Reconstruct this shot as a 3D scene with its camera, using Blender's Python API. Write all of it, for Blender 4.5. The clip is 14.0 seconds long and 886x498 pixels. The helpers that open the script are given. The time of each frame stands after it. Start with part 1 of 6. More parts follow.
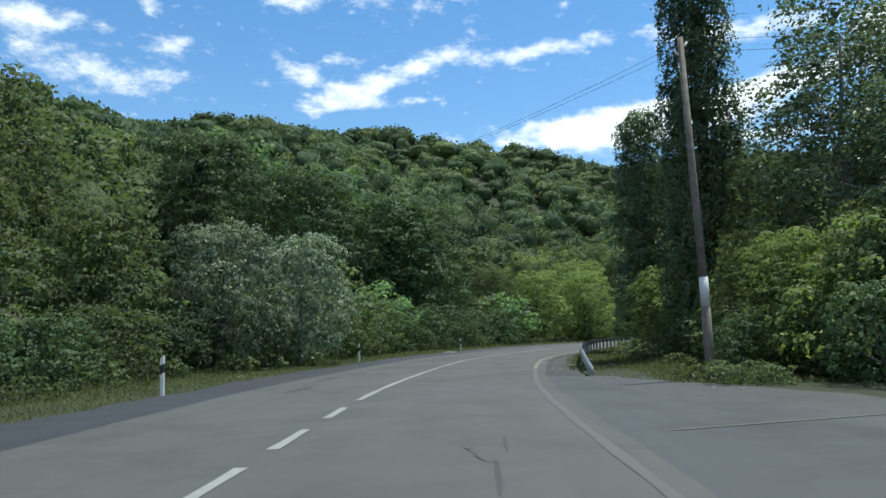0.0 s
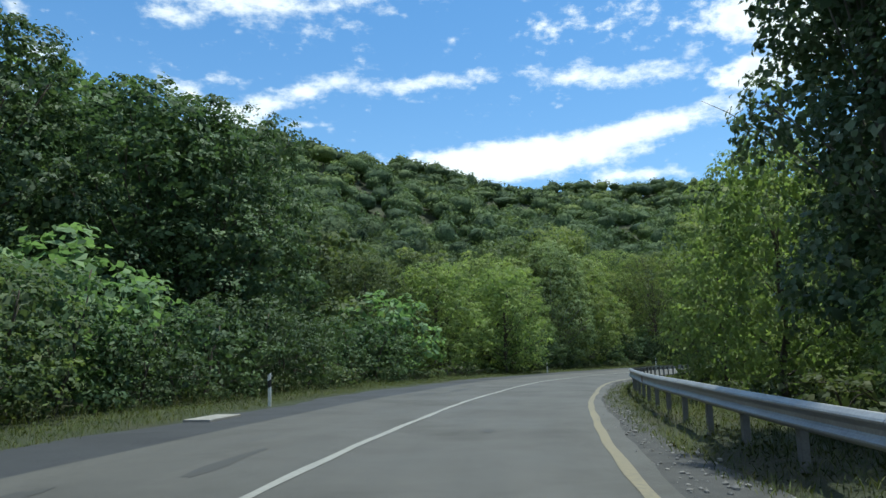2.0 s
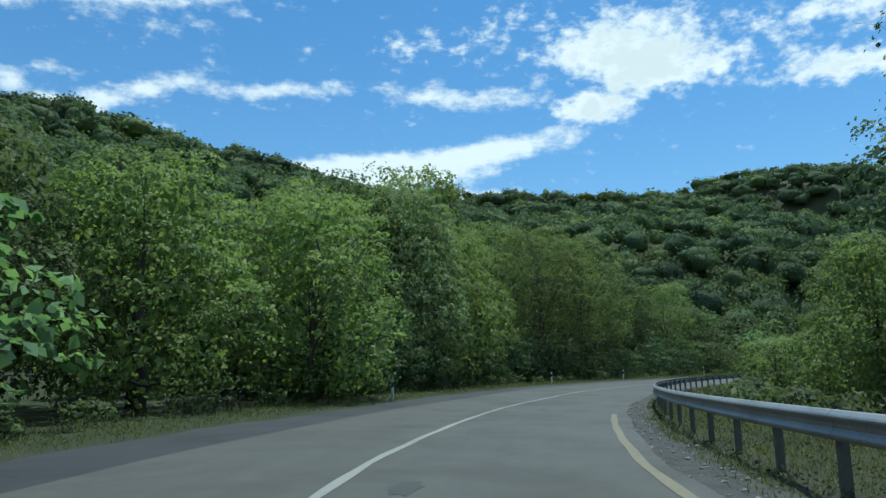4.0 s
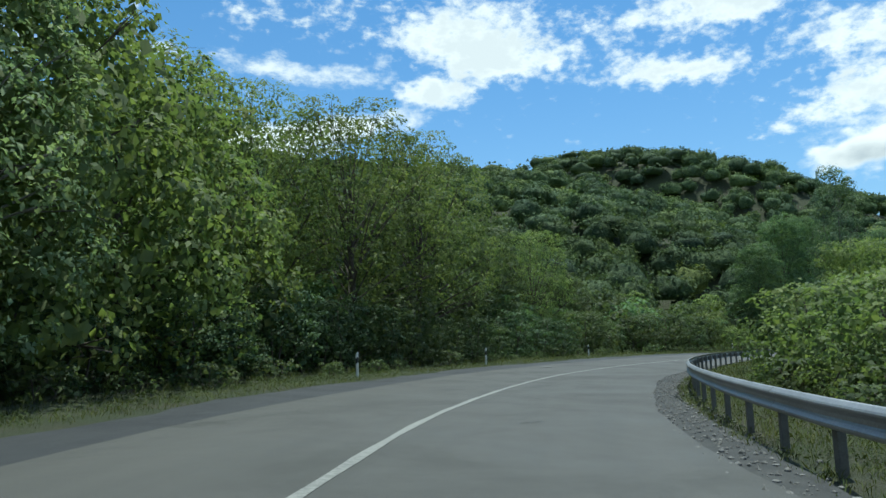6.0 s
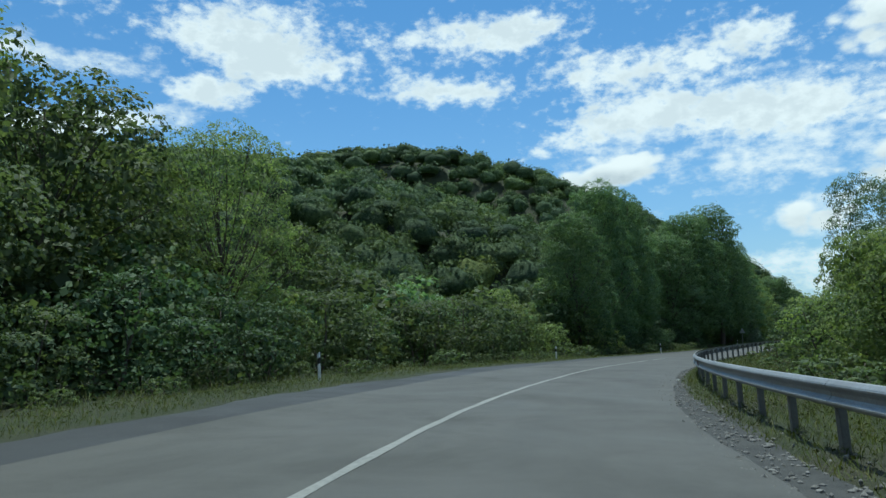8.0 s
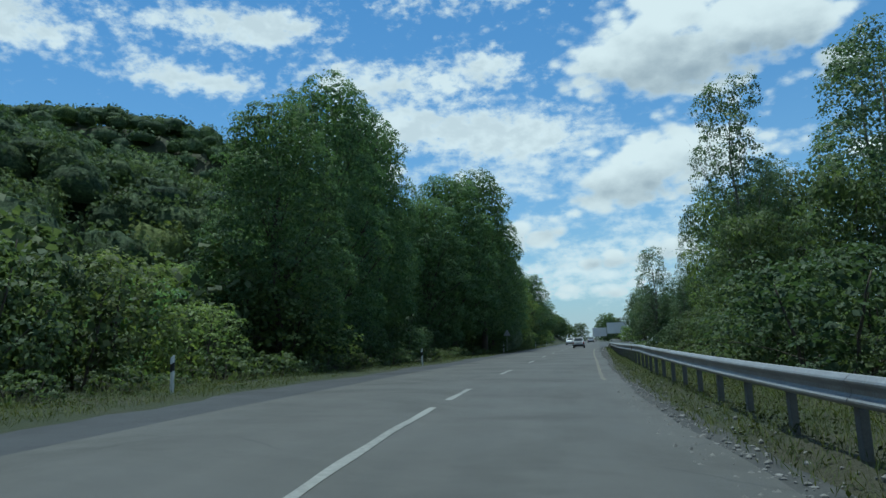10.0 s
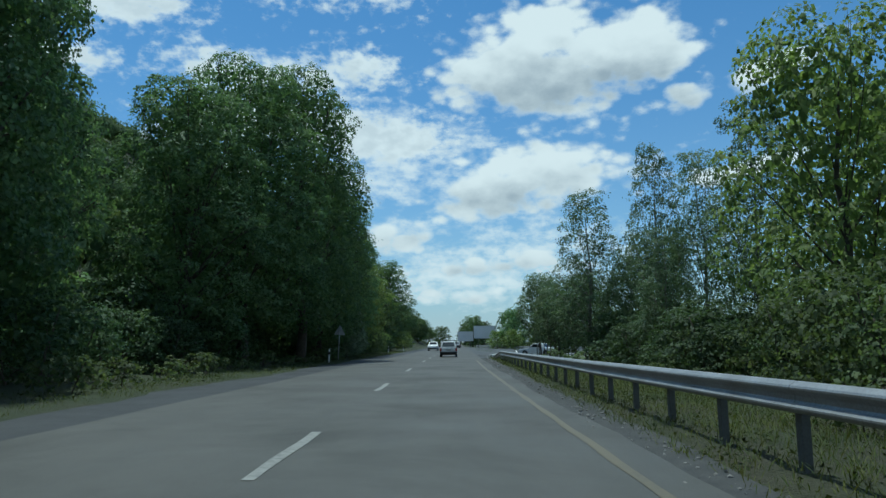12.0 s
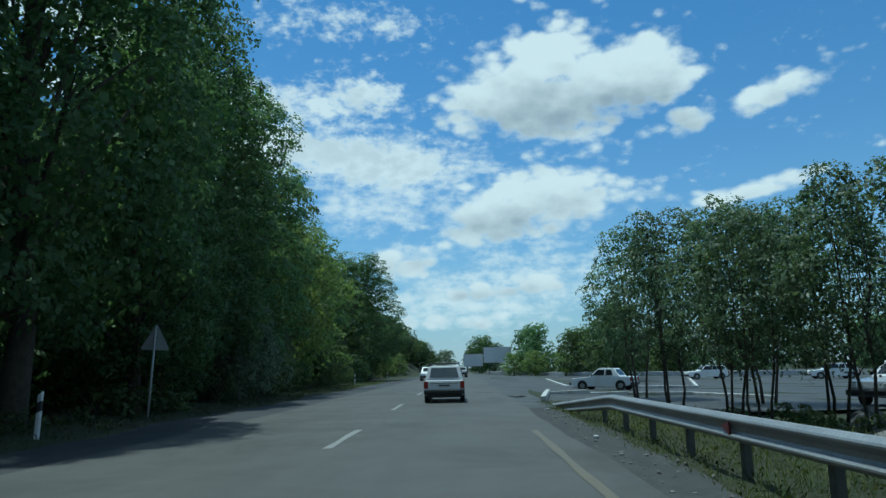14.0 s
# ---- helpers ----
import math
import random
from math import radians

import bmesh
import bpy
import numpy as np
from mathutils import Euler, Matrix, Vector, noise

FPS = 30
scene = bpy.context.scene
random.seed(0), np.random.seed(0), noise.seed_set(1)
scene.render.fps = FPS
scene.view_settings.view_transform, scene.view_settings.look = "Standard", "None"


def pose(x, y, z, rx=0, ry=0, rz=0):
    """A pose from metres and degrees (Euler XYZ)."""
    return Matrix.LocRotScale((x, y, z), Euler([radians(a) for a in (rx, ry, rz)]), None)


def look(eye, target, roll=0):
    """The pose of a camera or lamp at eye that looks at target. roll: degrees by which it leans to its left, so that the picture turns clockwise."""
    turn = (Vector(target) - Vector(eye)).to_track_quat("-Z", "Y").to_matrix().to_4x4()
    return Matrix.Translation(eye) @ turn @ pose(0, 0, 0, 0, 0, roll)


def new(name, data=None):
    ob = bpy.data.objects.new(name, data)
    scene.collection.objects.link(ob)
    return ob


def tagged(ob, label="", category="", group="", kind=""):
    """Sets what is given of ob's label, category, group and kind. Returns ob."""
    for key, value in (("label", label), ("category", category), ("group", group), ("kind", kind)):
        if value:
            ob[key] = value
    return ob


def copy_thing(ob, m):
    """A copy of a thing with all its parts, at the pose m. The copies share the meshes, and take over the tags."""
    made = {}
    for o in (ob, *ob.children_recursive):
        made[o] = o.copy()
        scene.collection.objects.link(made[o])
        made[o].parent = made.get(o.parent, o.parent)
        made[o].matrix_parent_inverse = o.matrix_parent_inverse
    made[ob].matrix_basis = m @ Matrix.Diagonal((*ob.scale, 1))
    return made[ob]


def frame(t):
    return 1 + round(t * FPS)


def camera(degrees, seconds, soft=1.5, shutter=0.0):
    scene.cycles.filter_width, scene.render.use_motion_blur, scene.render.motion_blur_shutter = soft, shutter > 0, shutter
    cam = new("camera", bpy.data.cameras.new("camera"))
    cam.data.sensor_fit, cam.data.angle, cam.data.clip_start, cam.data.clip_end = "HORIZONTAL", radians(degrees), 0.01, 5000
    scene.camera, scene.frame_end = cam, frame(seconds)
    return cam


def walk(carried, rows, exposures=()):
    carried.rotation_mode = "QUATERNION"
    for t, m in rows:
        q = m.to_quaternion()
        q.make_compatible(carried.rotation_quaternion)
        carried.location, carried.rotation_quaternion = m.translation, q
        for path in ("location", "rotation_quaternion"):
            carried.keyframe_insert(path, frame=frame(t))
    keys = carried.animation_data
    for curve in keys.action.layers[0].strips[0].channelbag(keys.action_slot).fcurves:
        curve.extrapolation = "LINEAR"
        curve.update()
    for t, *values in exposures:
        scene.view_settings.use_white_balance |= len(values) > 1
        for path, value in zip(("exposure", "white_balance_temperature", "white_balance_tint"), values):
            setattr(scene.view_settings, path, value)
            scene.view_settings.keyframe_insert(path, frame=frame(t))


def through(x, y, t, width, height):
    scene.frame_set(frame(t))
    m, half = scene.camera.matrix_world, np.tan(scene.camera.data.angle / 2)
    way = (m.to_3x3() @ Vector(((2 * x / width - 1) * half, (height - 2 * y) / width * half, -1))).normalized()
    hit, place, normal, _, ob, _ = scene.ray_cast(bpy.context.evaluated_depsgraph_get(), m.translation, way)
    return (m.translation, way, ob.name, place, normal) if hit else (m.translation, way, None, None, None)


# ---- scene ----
cam = camera(64.7, 14.0)
PATH = [
    (0.0, 0.016, -0.070, 1.250, 97.05, 1.19, -0.11),
    (0.5, 0.431, 8.690, 1.250, 96.75, 1.85, -2.48),
    (1.0, 0.997, 16.984, 1.250, 97.95, 0.65, -2.80),
    (1.5, 1.816, 24.591, 1.250, 99.95, -1.79, -4.98),
    (2.0, 2.994, 31.787, 1.250, 99.16, 1.11, -9.68),
    (2.5, 4.669, 39.126, 1.250, 100.73, 1.56, -11.49),
    (3.0, 6.897, 46.655, 1.250, 101.97, 1.52, -15.31),
    (3.2, 7.904, 49.605, 1.250, 101.14, 1.35, -17.94),
    (3.5, 9.486, 53.852, 1.250, 100.75, 1.28, -20.68),
    (4.0, 12.276, 60.400, 1.250, 100.10, 1.15, -22.15),
    (4.5, 15.378, 66.512, 1.250, 99.45, 1.02, -22.87),
    (5.0, 19.034, 72.620, 1.250, 98.80, 0.90, -26.62),
    (5.3, 21.581, 76.423, 1.250, 98.41, 0.82, -30.32),
    (5.5, 23.434, 79.020, 1.250, 97.83, 1.33, -32.55),
    (6.0, 28.544, 85.546, 1.250, 98.20, 1.36, -35.48),
    (6.5, 34.150, 91.715, 1.250, 97.78, 2.45, -40.43),
    (7.0, 40.140, 97.270, 1.250, 98.00, 1.61, -43.78),
    (7.5, 46.601, 102.242, 1.250, 98.08, 2.81, -48.00),
    (8.0, 53.628, 106.744, 1.250, 98.34, 2.65, -53.65),
    (8.5, 61.265, 110.815, 1.250, 97.73, 3.41, -59.89),
    (9.0, 69.274, 114.362, 1.250, 96.76, 3.71, -65.73),
    (9.2, 72.461, 115.592, 1.250, 97.55, 3.96, -68.03),
    (9.5, 77.130, 117.212, 1.250, 97.63, 3.40, -70.99),
    (10.0, 84.584, 119.304, 1.250, 97.75, 2.46, -74.80),
    (10.5, 91.877, 120.718, 1.250, 97.88, 1.52, -77.83),
    (11.0, 99.469, 121.624, 1.250, 98.00, 0.59, -80.90),
    (11.3, 104.333, 122.009, 1.250, 98.08, 0.02, -82.87),
    (11.5, 107.722, 122.227, 1.250, 97.63, 0.41, -84.16),
    (12.0, 116.601, 122.721, 1.250, 97.63, 0.64, -86.15),
    (12.5, 125.693, 123.202, 1.250, 99.54, 0.03, -85.29),
    (13.0, 134.567, 123.644, 1.250, 100.07, 0.19, -85.96),
    (13.5, 143.048, 124.026, 1.250, 99.84, 1.04, -86.51),
    (14.0, 151.237, 124.412, 1.250, 99.69, 1.08, -85.69),
]
walk(cam, [(t, pose(x, y, z, rx, ry, rz)) for t, x, y, z, rx, ry, rz in PATH], exposures=[(0.0, 0.06, 6250, 1), (1.5, 0.03, 6200, 0), (2.5, -.12, 6000, -4), (3.0, -.36, 5550, -10), (5.3, -.13, 6000, -5), (6.5, -.2, 6000, -6), (7.5, -.28, 5900, -6), (9.0, -.6, 5650, -8), (11.5, -.62, 5600, -8), (12.5, -.68, 5600, -9), (14.0, -.7, 5300, -13)])

# ---- sky, sun ----
SUN_AZ, SUN_EL = 56.0, 72.0          # degrees from +y towards +x, and above the horizon
world = bpy.data.worlds.new("sky")
scene.world = world
world.use_nodes = True
WT = world.node_tree
WT.nodes.clear()


def wn(kind, *ins, op=None, tree=None):
    """A node of the tree with its inputs linked or set; returns its first output."""
    nt = tree or WT
    node = nt.nodes.new(kind)
    if op:
        node.operation = op
    for i, v in enumerate(ins):
        if v is None:
            continue
        if isinstance(v, bpy.types.NodeSocket):
            nt.links.new(v, node.inputs[i])
        else:
            node.inputs[i].default_value = v
    return node.outputs[0]


def wm(op, *ins, tree=None):
    return wn("ShaderNodeMath", *ins, op=op, tree=tree)


sky_node = WT.nodes.new("ShaderNodeTexSky")
sky_node.sky_type, sky_node.sun_disc = "NISHITA", False
sky_node.sun_elevation, sky_node.sun_rotation = radians(SUN_EL), radians(SUN_AZ)
sky_node.air_density, sky_node.dust_density, sky_node.ozone_density = 1.0, 0.4, 2.5
coord = WT.nodes.new("ShaderNodeTexCoord").outputs["Generated"]
sep = WT.nodes.new("ShaderNodeSeparateXYZ")
WT.links.new(coord, sep.inputs[0])
AZ = wm("MULTIPLY", wm("ARCTAN2", sep.outputs[0], sep.outputs[1]), 57.2958)
EL = wm("MULTIPLY", wm("ARCSINE", sep.outputs[2]), 57.2958)

# clouds: compass bearing, height above the horizon, half width, half height, slant, weight
WISPS = [(82.0, 15.2, 10.4, 3.4, 0, 0.74), (93.0, 8.1, 9.8, 3.0, 0, 0.52), (82.0, 4.5, 14.0, 1.6, 0, 0.6), (15.5, 15.8, 8.0, 1.1, 0, 0.9), (68.3, 15.6, 5.0, 2.0, 0.1, 0.6), (-27.6, 19.8, 7.3, 1.0, -0.05, 0.8), (-31.1, 22.7, 3.7, 1.0, 0, 0.7), (-21.3, 22.4, 2.0, 1.0, 0, 0.55), (-23.2, 24.6, 1.1, 0.7, 0, 0.5), (-12.5, 26.2, 1.9, 0.5, 0, 0.5), (-11.0, 20.8, 1.9, 1.0, -0.3, 0.55), (-8.0, 22.2, 1.5, 0.9, 0, 0.5), (-5.4, 20.1, 7.2, 0.9, 0.38, 0.85), (-6.3, 28.5, 12.5, 1.6, 0.05, 0.85), (10.0, 22.7, 7.8, 0.6, 0.06, 0.85), (22.6, 22.2, 4.3, 0.7, 0, 0.75), (28.6, 21.9, 3.8, 0.8, 0, 0.6), (-1.5, 19.0, 2.8, 0.4, 0.1, 0.7), (16.1, 16.6, 9.1, 1.0, 0.1, 0.9), (28.3, 18.1, 7.9, 0.9, 0.18, 0.9), (26.2, 14.3, 4.2, 0.5, 0, 0.75)]
FLEECE = [(19.0, 26.4, 3.0, 1.2, 0.2, 0.6), (26.3, 27.6, 4.4, 1.5, 0.3, 0.6), (36.5, 25.5, 6.4, 1.9, 0.1, 0.58), (39.8, 22.9, 3.1, 1.4, 0, 0.6), (35.1, 21.2, 2.5, 0.9, 0, 0.55), (38.5, 26.2, 9.3, 2.0, 0, 0.62), (39.6, 22.8, 3.4, 1.3, 0, 0.65), (45.2, 23.0, 1.9, 1.0, 0, 0.55), (35.6, 20.5, 3.4, 1.1, 0, 0.6), (55.4, 21.0, 8.0, 1.0, 0, 0.7), (60.2, 24.3, 6.9, 1.3, 0.2, 0.6), (69.0, 21.2, 5.1, 1.4, 0, 0.6), (69.4, 18.3, 5.1, 1.6, 0.2, 0.55), (65.6, 16.0, 6.5, 0.9, 0.15, 0.7)]
FLOCKS = [(40.1, 23.9, 7.4, 1.6, -0.1, 0.75), (34.8, 20.6, 3.7, 1.3, 0, 0.7), (50.7, 24.6, 3.3, 1.2, 0.2, 0.6), (59.5, 25.2, 5.3, 1.3, 0, 0.7), (55.5, 20.7, 5.7, 1.1, -0.1, 0.65), (66.1, 22.4, 3.4, 1.5, 0, 0.6), (74.2, 21.3, 5.2, 1.2, 0, 0.62), (81.3, 22.3, 3.7, 0.9, 0, 0.6), (71.5, 17.8, 8.1, 1.4, 0, 0.8), (81.1, 16.3, 6.9, 1.6, 0, 0.7), (78.2, 27.5, 9.9, 1.5, 0, 0.75), (58.4, 25.5, 6.2, 1.0, 0, 0.6), (79.3, 21.8, 4.4, 1.6, -0.2, 0.62), (81.8, 16.5, 6.7, 1.9, -0.1, 0.85)]
HEAPS = [(67.7, 13.3, 4.7, 1.2, 0.15, 1.0), (90.9, 22.0, 5.3, 2.8, 0.1, 1.0), (95.8, 24.8, 4.6, 2.9, 0, 1.0), (100.0, 22.9, 6.6, 2.9, 0, 1.0), (103.6, 22.6, 3.5, 3.1, 0, 1.0), (95.7, 20.7, 8.4, 2.8, 0, 1.0), (106.2, 18.7, 2.2, 1.4, 0, 0.8), (112.6, 19.8, 3.9, 1.2, 0.25, 0.72), (90.8, 12.1, 5.4, 2.0, 0.1, 1.0), (94.5, 13.8, 7.0, 3.0, 0, 0.85), (82.3, 8.6, 3.5, 1.4, 0, 0.9), (88.8, 6.1, 4.2, 0.9, 0, 0.85), (93.4, 6.7, 3.2, 1.0, 0, 0.75), (88.8, 3.8, 8.8, 0.9, 0, 0.6), (110.3, 12.9, 4.8, 0.9, 0.2, 0.75)]


def lobes_of(rows, widest):
    """Sum or maximum of soft lobes, and how far below or above their middles the direction lies."""
    total, low = 0.0, 0.0
    for az, el, wa, we, slant, weight in rows:
        da = wm("SUBTRACT", AZ, float(az))
        de = wm("DIVIDE", wm("SUBTRACT", wm("SUBTRACT", EL, float(el)), wm("MULTIPLY", da, float(slant))), float(we))
        dn = wm("DIVIDE", da, float(wa))
        rr = wm("ADD", wm("MULTIPLY", dn, dn), wm("MULTIPLY", de, de))
        g = wm("MULTIPLY", wm("EXPONENT", wm("MULTIPLY", rr, -1.0)), float(weight))
        total = wm("MAXIMUM" if widest else "ADD", g, total)
        low = wm("ADD", wm("MULTIPLY", g, de), low)
    return total, low


def wnoise(scale, detail, rough, vec):
    node = WT.nodes.new("ShaderNodeTexNoise")
    node.inputs["Scale"].default_value, node.inputs["Detail"].default_value = scale, detail
    node.inputs["Roughness"].default_value = rough
    WT.links.new(vec, node.inputs["Vector"])
    return wm("SUBTRACT", node.outputs["Fac"], 0.5)


def wvec(op, a, b):
    node = WT.nodes.new("ShaderNodeVectorMath")
    node.operation = op
    WT.links.new(a, node.inputs[0])
    node.inputs[1].default_value = b
    return node.outputs[0]


def wstep(value, lo, hi):
    node = WT.nodes.new("ShaderNodeMapRange")
    node.interpolation_type = "SMOOTHSTEP"
    node.inputs[1].default_value, node.inputs[2].default_value = lo, hi
    WT.links.new(value, node.inputs[0])
    return node.outputs[0]


def wsum(*terms):
    out = terms[0]
    for t in terms[1:]:
        out = wm("ADD", out, t)
    return out


flat = wvec("MULTIPLY", coord, (1, 1, 1.7))
above = wvec("ADD", flat, (0, 0, 0.045))
lumps, lumps_up = wnoise(13.0, 8.0, 0.6, flat), wnoise(13.0, 8.0, 0.6, above)
crumbs = wnoise(30.0, 6.0, 0.62, flat)
tufts = wnoise(42.0, 5.0, 0.6, flat)
streaks = wnoise(7.0, 8.0, 0.62, wvec("MULTIPLY", coord, (1, 1, 4.0)))
wide = wnoise(2.6, 3.0, 0.5, coord)


def billows(vec, scale):
    node = WT.nodes.new("ShaderNodeTexVoronoi")
    node.feature = "SMOOTH_F1"
    node.inputs["Scale"].default_value, node.inputs["Smoothness"].default_value = scale, 0.35
    WT.links.new(vec, node.inputs["Vector"])
    return wm("SUBTRACT", 0.45, node.outputs["Distance"])


bulge, bulge_up = billows(flat, 17.0), billows(above, 17.0)
bulge_small = billows(flat, 38.0)
wisp_sum, _ = lobes_of([(a, e, w, h * 1.3, k, min(1, q * 1.12)) for a, e, w, h, k, q in WISPS], False)
fleece_sum, _ = lobes_of([(a, e, w, h * 1.12, k, q) for a, e, w, h, k, q in FLEECE + FLOCKS], False)
heap_max, heap_low = lobes_of(HEAPS, True)
wisp = wm("MULTIPLY", wstep(wsum(wisp_sum, wm("MULTIPLY", streaks, 1.5), wm("MULTIPLY", crumbs, 1.5), wm("MULTIPLY", tufts, 0.7)), 0.26, 1.05), 0.86)
# unseen broken cloud added overhead and behind, to lighten the shade
around = wm("MULTIPLY", wm("MAXIMUM", wstep(EL, 33.0, 44.0), wm("MAXIMUM", wstep(AZ, 122.0, 140.0), wstep(AZ, -38.0, -60.0))), 0.62)
fleece_field = wsum(fleece_sum, wm("MULTIPLY", lumps, 0.9), wm("MULTIPLY", tufts, 2.4), wm("MULTIPLY", wide, 0.6), around)
fleece = wm("MULTIPLY", wstep(fleece_field, 0.3, 1.25), 0.95)
heap_field = wsum(heap_max, wm("MULTIPLY", bulge, 0.36), wm("MULTIPLY", bulge_small, 0.5), wm("MULTIPLY", lumps, 0.95), wm("MULTIPLY", crumbs, 0.6), 0.12)
heap = wstep(heap_field, 0.3, 0.74)
under = wstep(wsum(wm("MULTIPLY", heap_low, -0.75), wm("MULTIPLY", wm("SUBTRACT", lumps_up, lumps), 1.3), wm("MULTIPLY", wm("SUBTRACT", bulge_up, bulge), 0.45), wm("MULTIPLY", heap_field, 0.45)), -0.1, 1.5)
shade = wm("MAXIMUM", wm("MULTIPLY", under, heap), wm("MULTIPLY", wstep(wsum(fleece_field, wm("MULTIPLY", wm("SUBTRACT", lumps_up, lumps), 2.0)), 0.8, 1.7), 0.3))
cover = wm("MAXIMUM", wm("MAXIMUM", wisp, fleece), heap)
haze = wm("MULTIPLY", wm("EXPONENT", wm("MULTIPLY", wm("ABSOLUTE", EL), -0.11)), 0.85)
cloud = WT.nodes.new("ShaderNodeMix")
cloud.data_type = "RGBA"
WT.links.new(shade, cloud.inputs[0])
cloud.inputs[6].default_value, cloud.inputs[7].default_value = (8.3, 8.3, 8.3, 1), (3.4, 3.8, 4.3, 1)
blue = WT.nodes.new("ShaderNodeMix")
blue.data_type, blue.blend_type = "RGBA", "MULTIPLY"
blue.inputs[0].default_value = 1.0
WT.links.new(sky_node.outputs[0], blue.inputs[6])
blue.inputs[7].default_value = (0.55, 0.89, 1.1, 1)
low_air = WT.nodes.new("ShaderNodeMix")
low_air.data_type = "RGBA"
WT.links.new(haze, low_air.inputs[0])
WT.links.new(blue.outputs[2], low_air.inputs[6])
low_air.inputs[7].default_value = (4.9, 5.3, 5.8, 1)
both = WT.nodes.new("ShaderNodeMix")
both.data_type = "RGBA"
WT.links.new(wm("MULTIPLY", cover, 0.97), both.inputs[0])
WT.links.new(low_air.outputs[2], both.inputs[6])
WT.links.new(cloud.outputs[2], both.inputs[7])
back = WT.nodes.new("ShaderNodeBackground")
back.inputs[1].default_value = 0.15
WT.links.new(both.outputs[2], back.inputs[0])
wout = WT.nodes.new("ShaderNodeOutputWorld")
WT.links.new(back.outputs[0], wout.inputs[0])

sun = new("sun", bpy.data.lights.new("sun", "SUN"))
sun.data.energy, sun.data.angle, sun.data.color = 5.0, radians(0.6), (1.0, 0.96, 0.88)
sun_dir = Vector((math.sin(radians(SUN_AZ)) * math.cos(radians(SUN_EL)), math.cos(radians(SUN_AZ)) * math.cos(radians(SUN_EL)), math.sin(radians(SUN_EL))))
sun.matrix_world = look(sun_dir * 200, (0, 0, 0))

# ---- materials ----
def tree_of(name):
    m = bpy.data.materials.new(name)
    m.use_nodes = True
    nt = m.node_tree
    return m, nt, nt.nodes["Principled BSDF"], nt.nodes["Material Output"]


def node_noise(nt, vec, scale, detail=4.0, rough=0.55, dist=0.0):
    n = nt.nodes.new("ShaderNodeTexNoise")
    n.inputs["Scale"].default_value, n.inputs["Detail"].default_value = scale, detail
    n.inputs["Roughness"].default_value, n.inputs["Distortion"].default_value = rough, dist
    if vec is not None:
        nt.links.new(vec, n.inputs["Vector"])
    return n.outputs["Fac"]


def node_ramp(nt, fac, stops):
    n = nt.nodes.new("ShaderNodeValToRGB")
    e = n.color_ramp.elements
    while len(e) < len(stops):
        e.new(0.5)
    for el, (p, c) in zip(e, stops):
        el.position, el.color = p, (*c, 1) if len(c) == 3 else c
    nt.links.new(fac, n.inputs[0])
    return n.outputs[0]


def node_mix(nt, fac, a, b, blend="MIX"):
    n = nt.nodes.new("ShaderNodeMix")
    n.data_type, n.blend_type = "RGBA", blend
    for i, v in ((0, fac), (6, a), (7, b)):
        if isinstance(v, bpy.types.NodeSocket):
            nt.links.new(v, n.inputs[i])
        elif i == 0:
            n.inputs[i].default_value = v
        else:
            n.inputs[i].default_value = (*v, 1)
    return n.outputs[2]


def node_bump(nt, height, strength, distance):
    n = nt.nodes.new("ShaderNodeBump")
    n.inputs["Strength"].default_value, n.inputs["Distance"].default_value = strength, distance
    nt.links.new(height, n.inputs["Height"])
    return n.outputs[0]


def surf(name, c1, c2, scale=6.0, fine=60.0, rough=0.7, metal=0.0, bump=0.15, stain=None, random=0.0):
    """A plain material with variation at two scales, in metres of the object's own space."""
    m, nt, p, out = tree_of(name)
    vec = nt.nodes.new("ShaderNodeTexCoord").outputs["Object"]
    big, small = node_noise(nt, vec, scale), node_noise(nt, vec, fine, 3.0)
    col = node_mix(nt, node_ramp(nt, big, [(0.3, (0, 0, 0)), (0.7, (1, 1, 1))]), c1, c2)
    col = node_mix(nt, 0.25, col, node_ramp(nt, small, [(0.3, tuple(v * 0.5 for v in c1)), (0.7, tuple(min(1, v * 1.3) for v in c2))]))
    if stain:
        col = node_mix(nt, node_ramp(nt, node_noise(nt, vec, scale * 0.4, 6.0, 0.7), [(0.52, (0, 0, 0)), (0.68, (1, 1, 1))]), col, stain)
    if random:
        info = nt.nodes.new("ShaderNodeObjectInfo").outputs["Random"]
        hue = nt.nodes.new("ShaderNodeHueSaturation")
        mr = nt.nodes.new("ShaderNodeMapRange")
        mr.inputs[3].default_value, mr.inputs[4].default_value = 1 - random, 1 + random
        nt.links.new(info, mr.inputs[0])
        nt.links.new(mr.outputs[0], hue.inputs["Value"])
        nt.links.new(col, hue.inputs["Color"])
        col = hue.outputs[0]
    nt.links.new(col, p.inputs["Base Color"])
    p.inputs["Roughness"].default_value, p.inputs["Metallic"].default_value = rough, metal
    if bump:
        nt.links.new(node_bump(nt, small, bump, 0.02), p.inputs["Normal"])
    return m


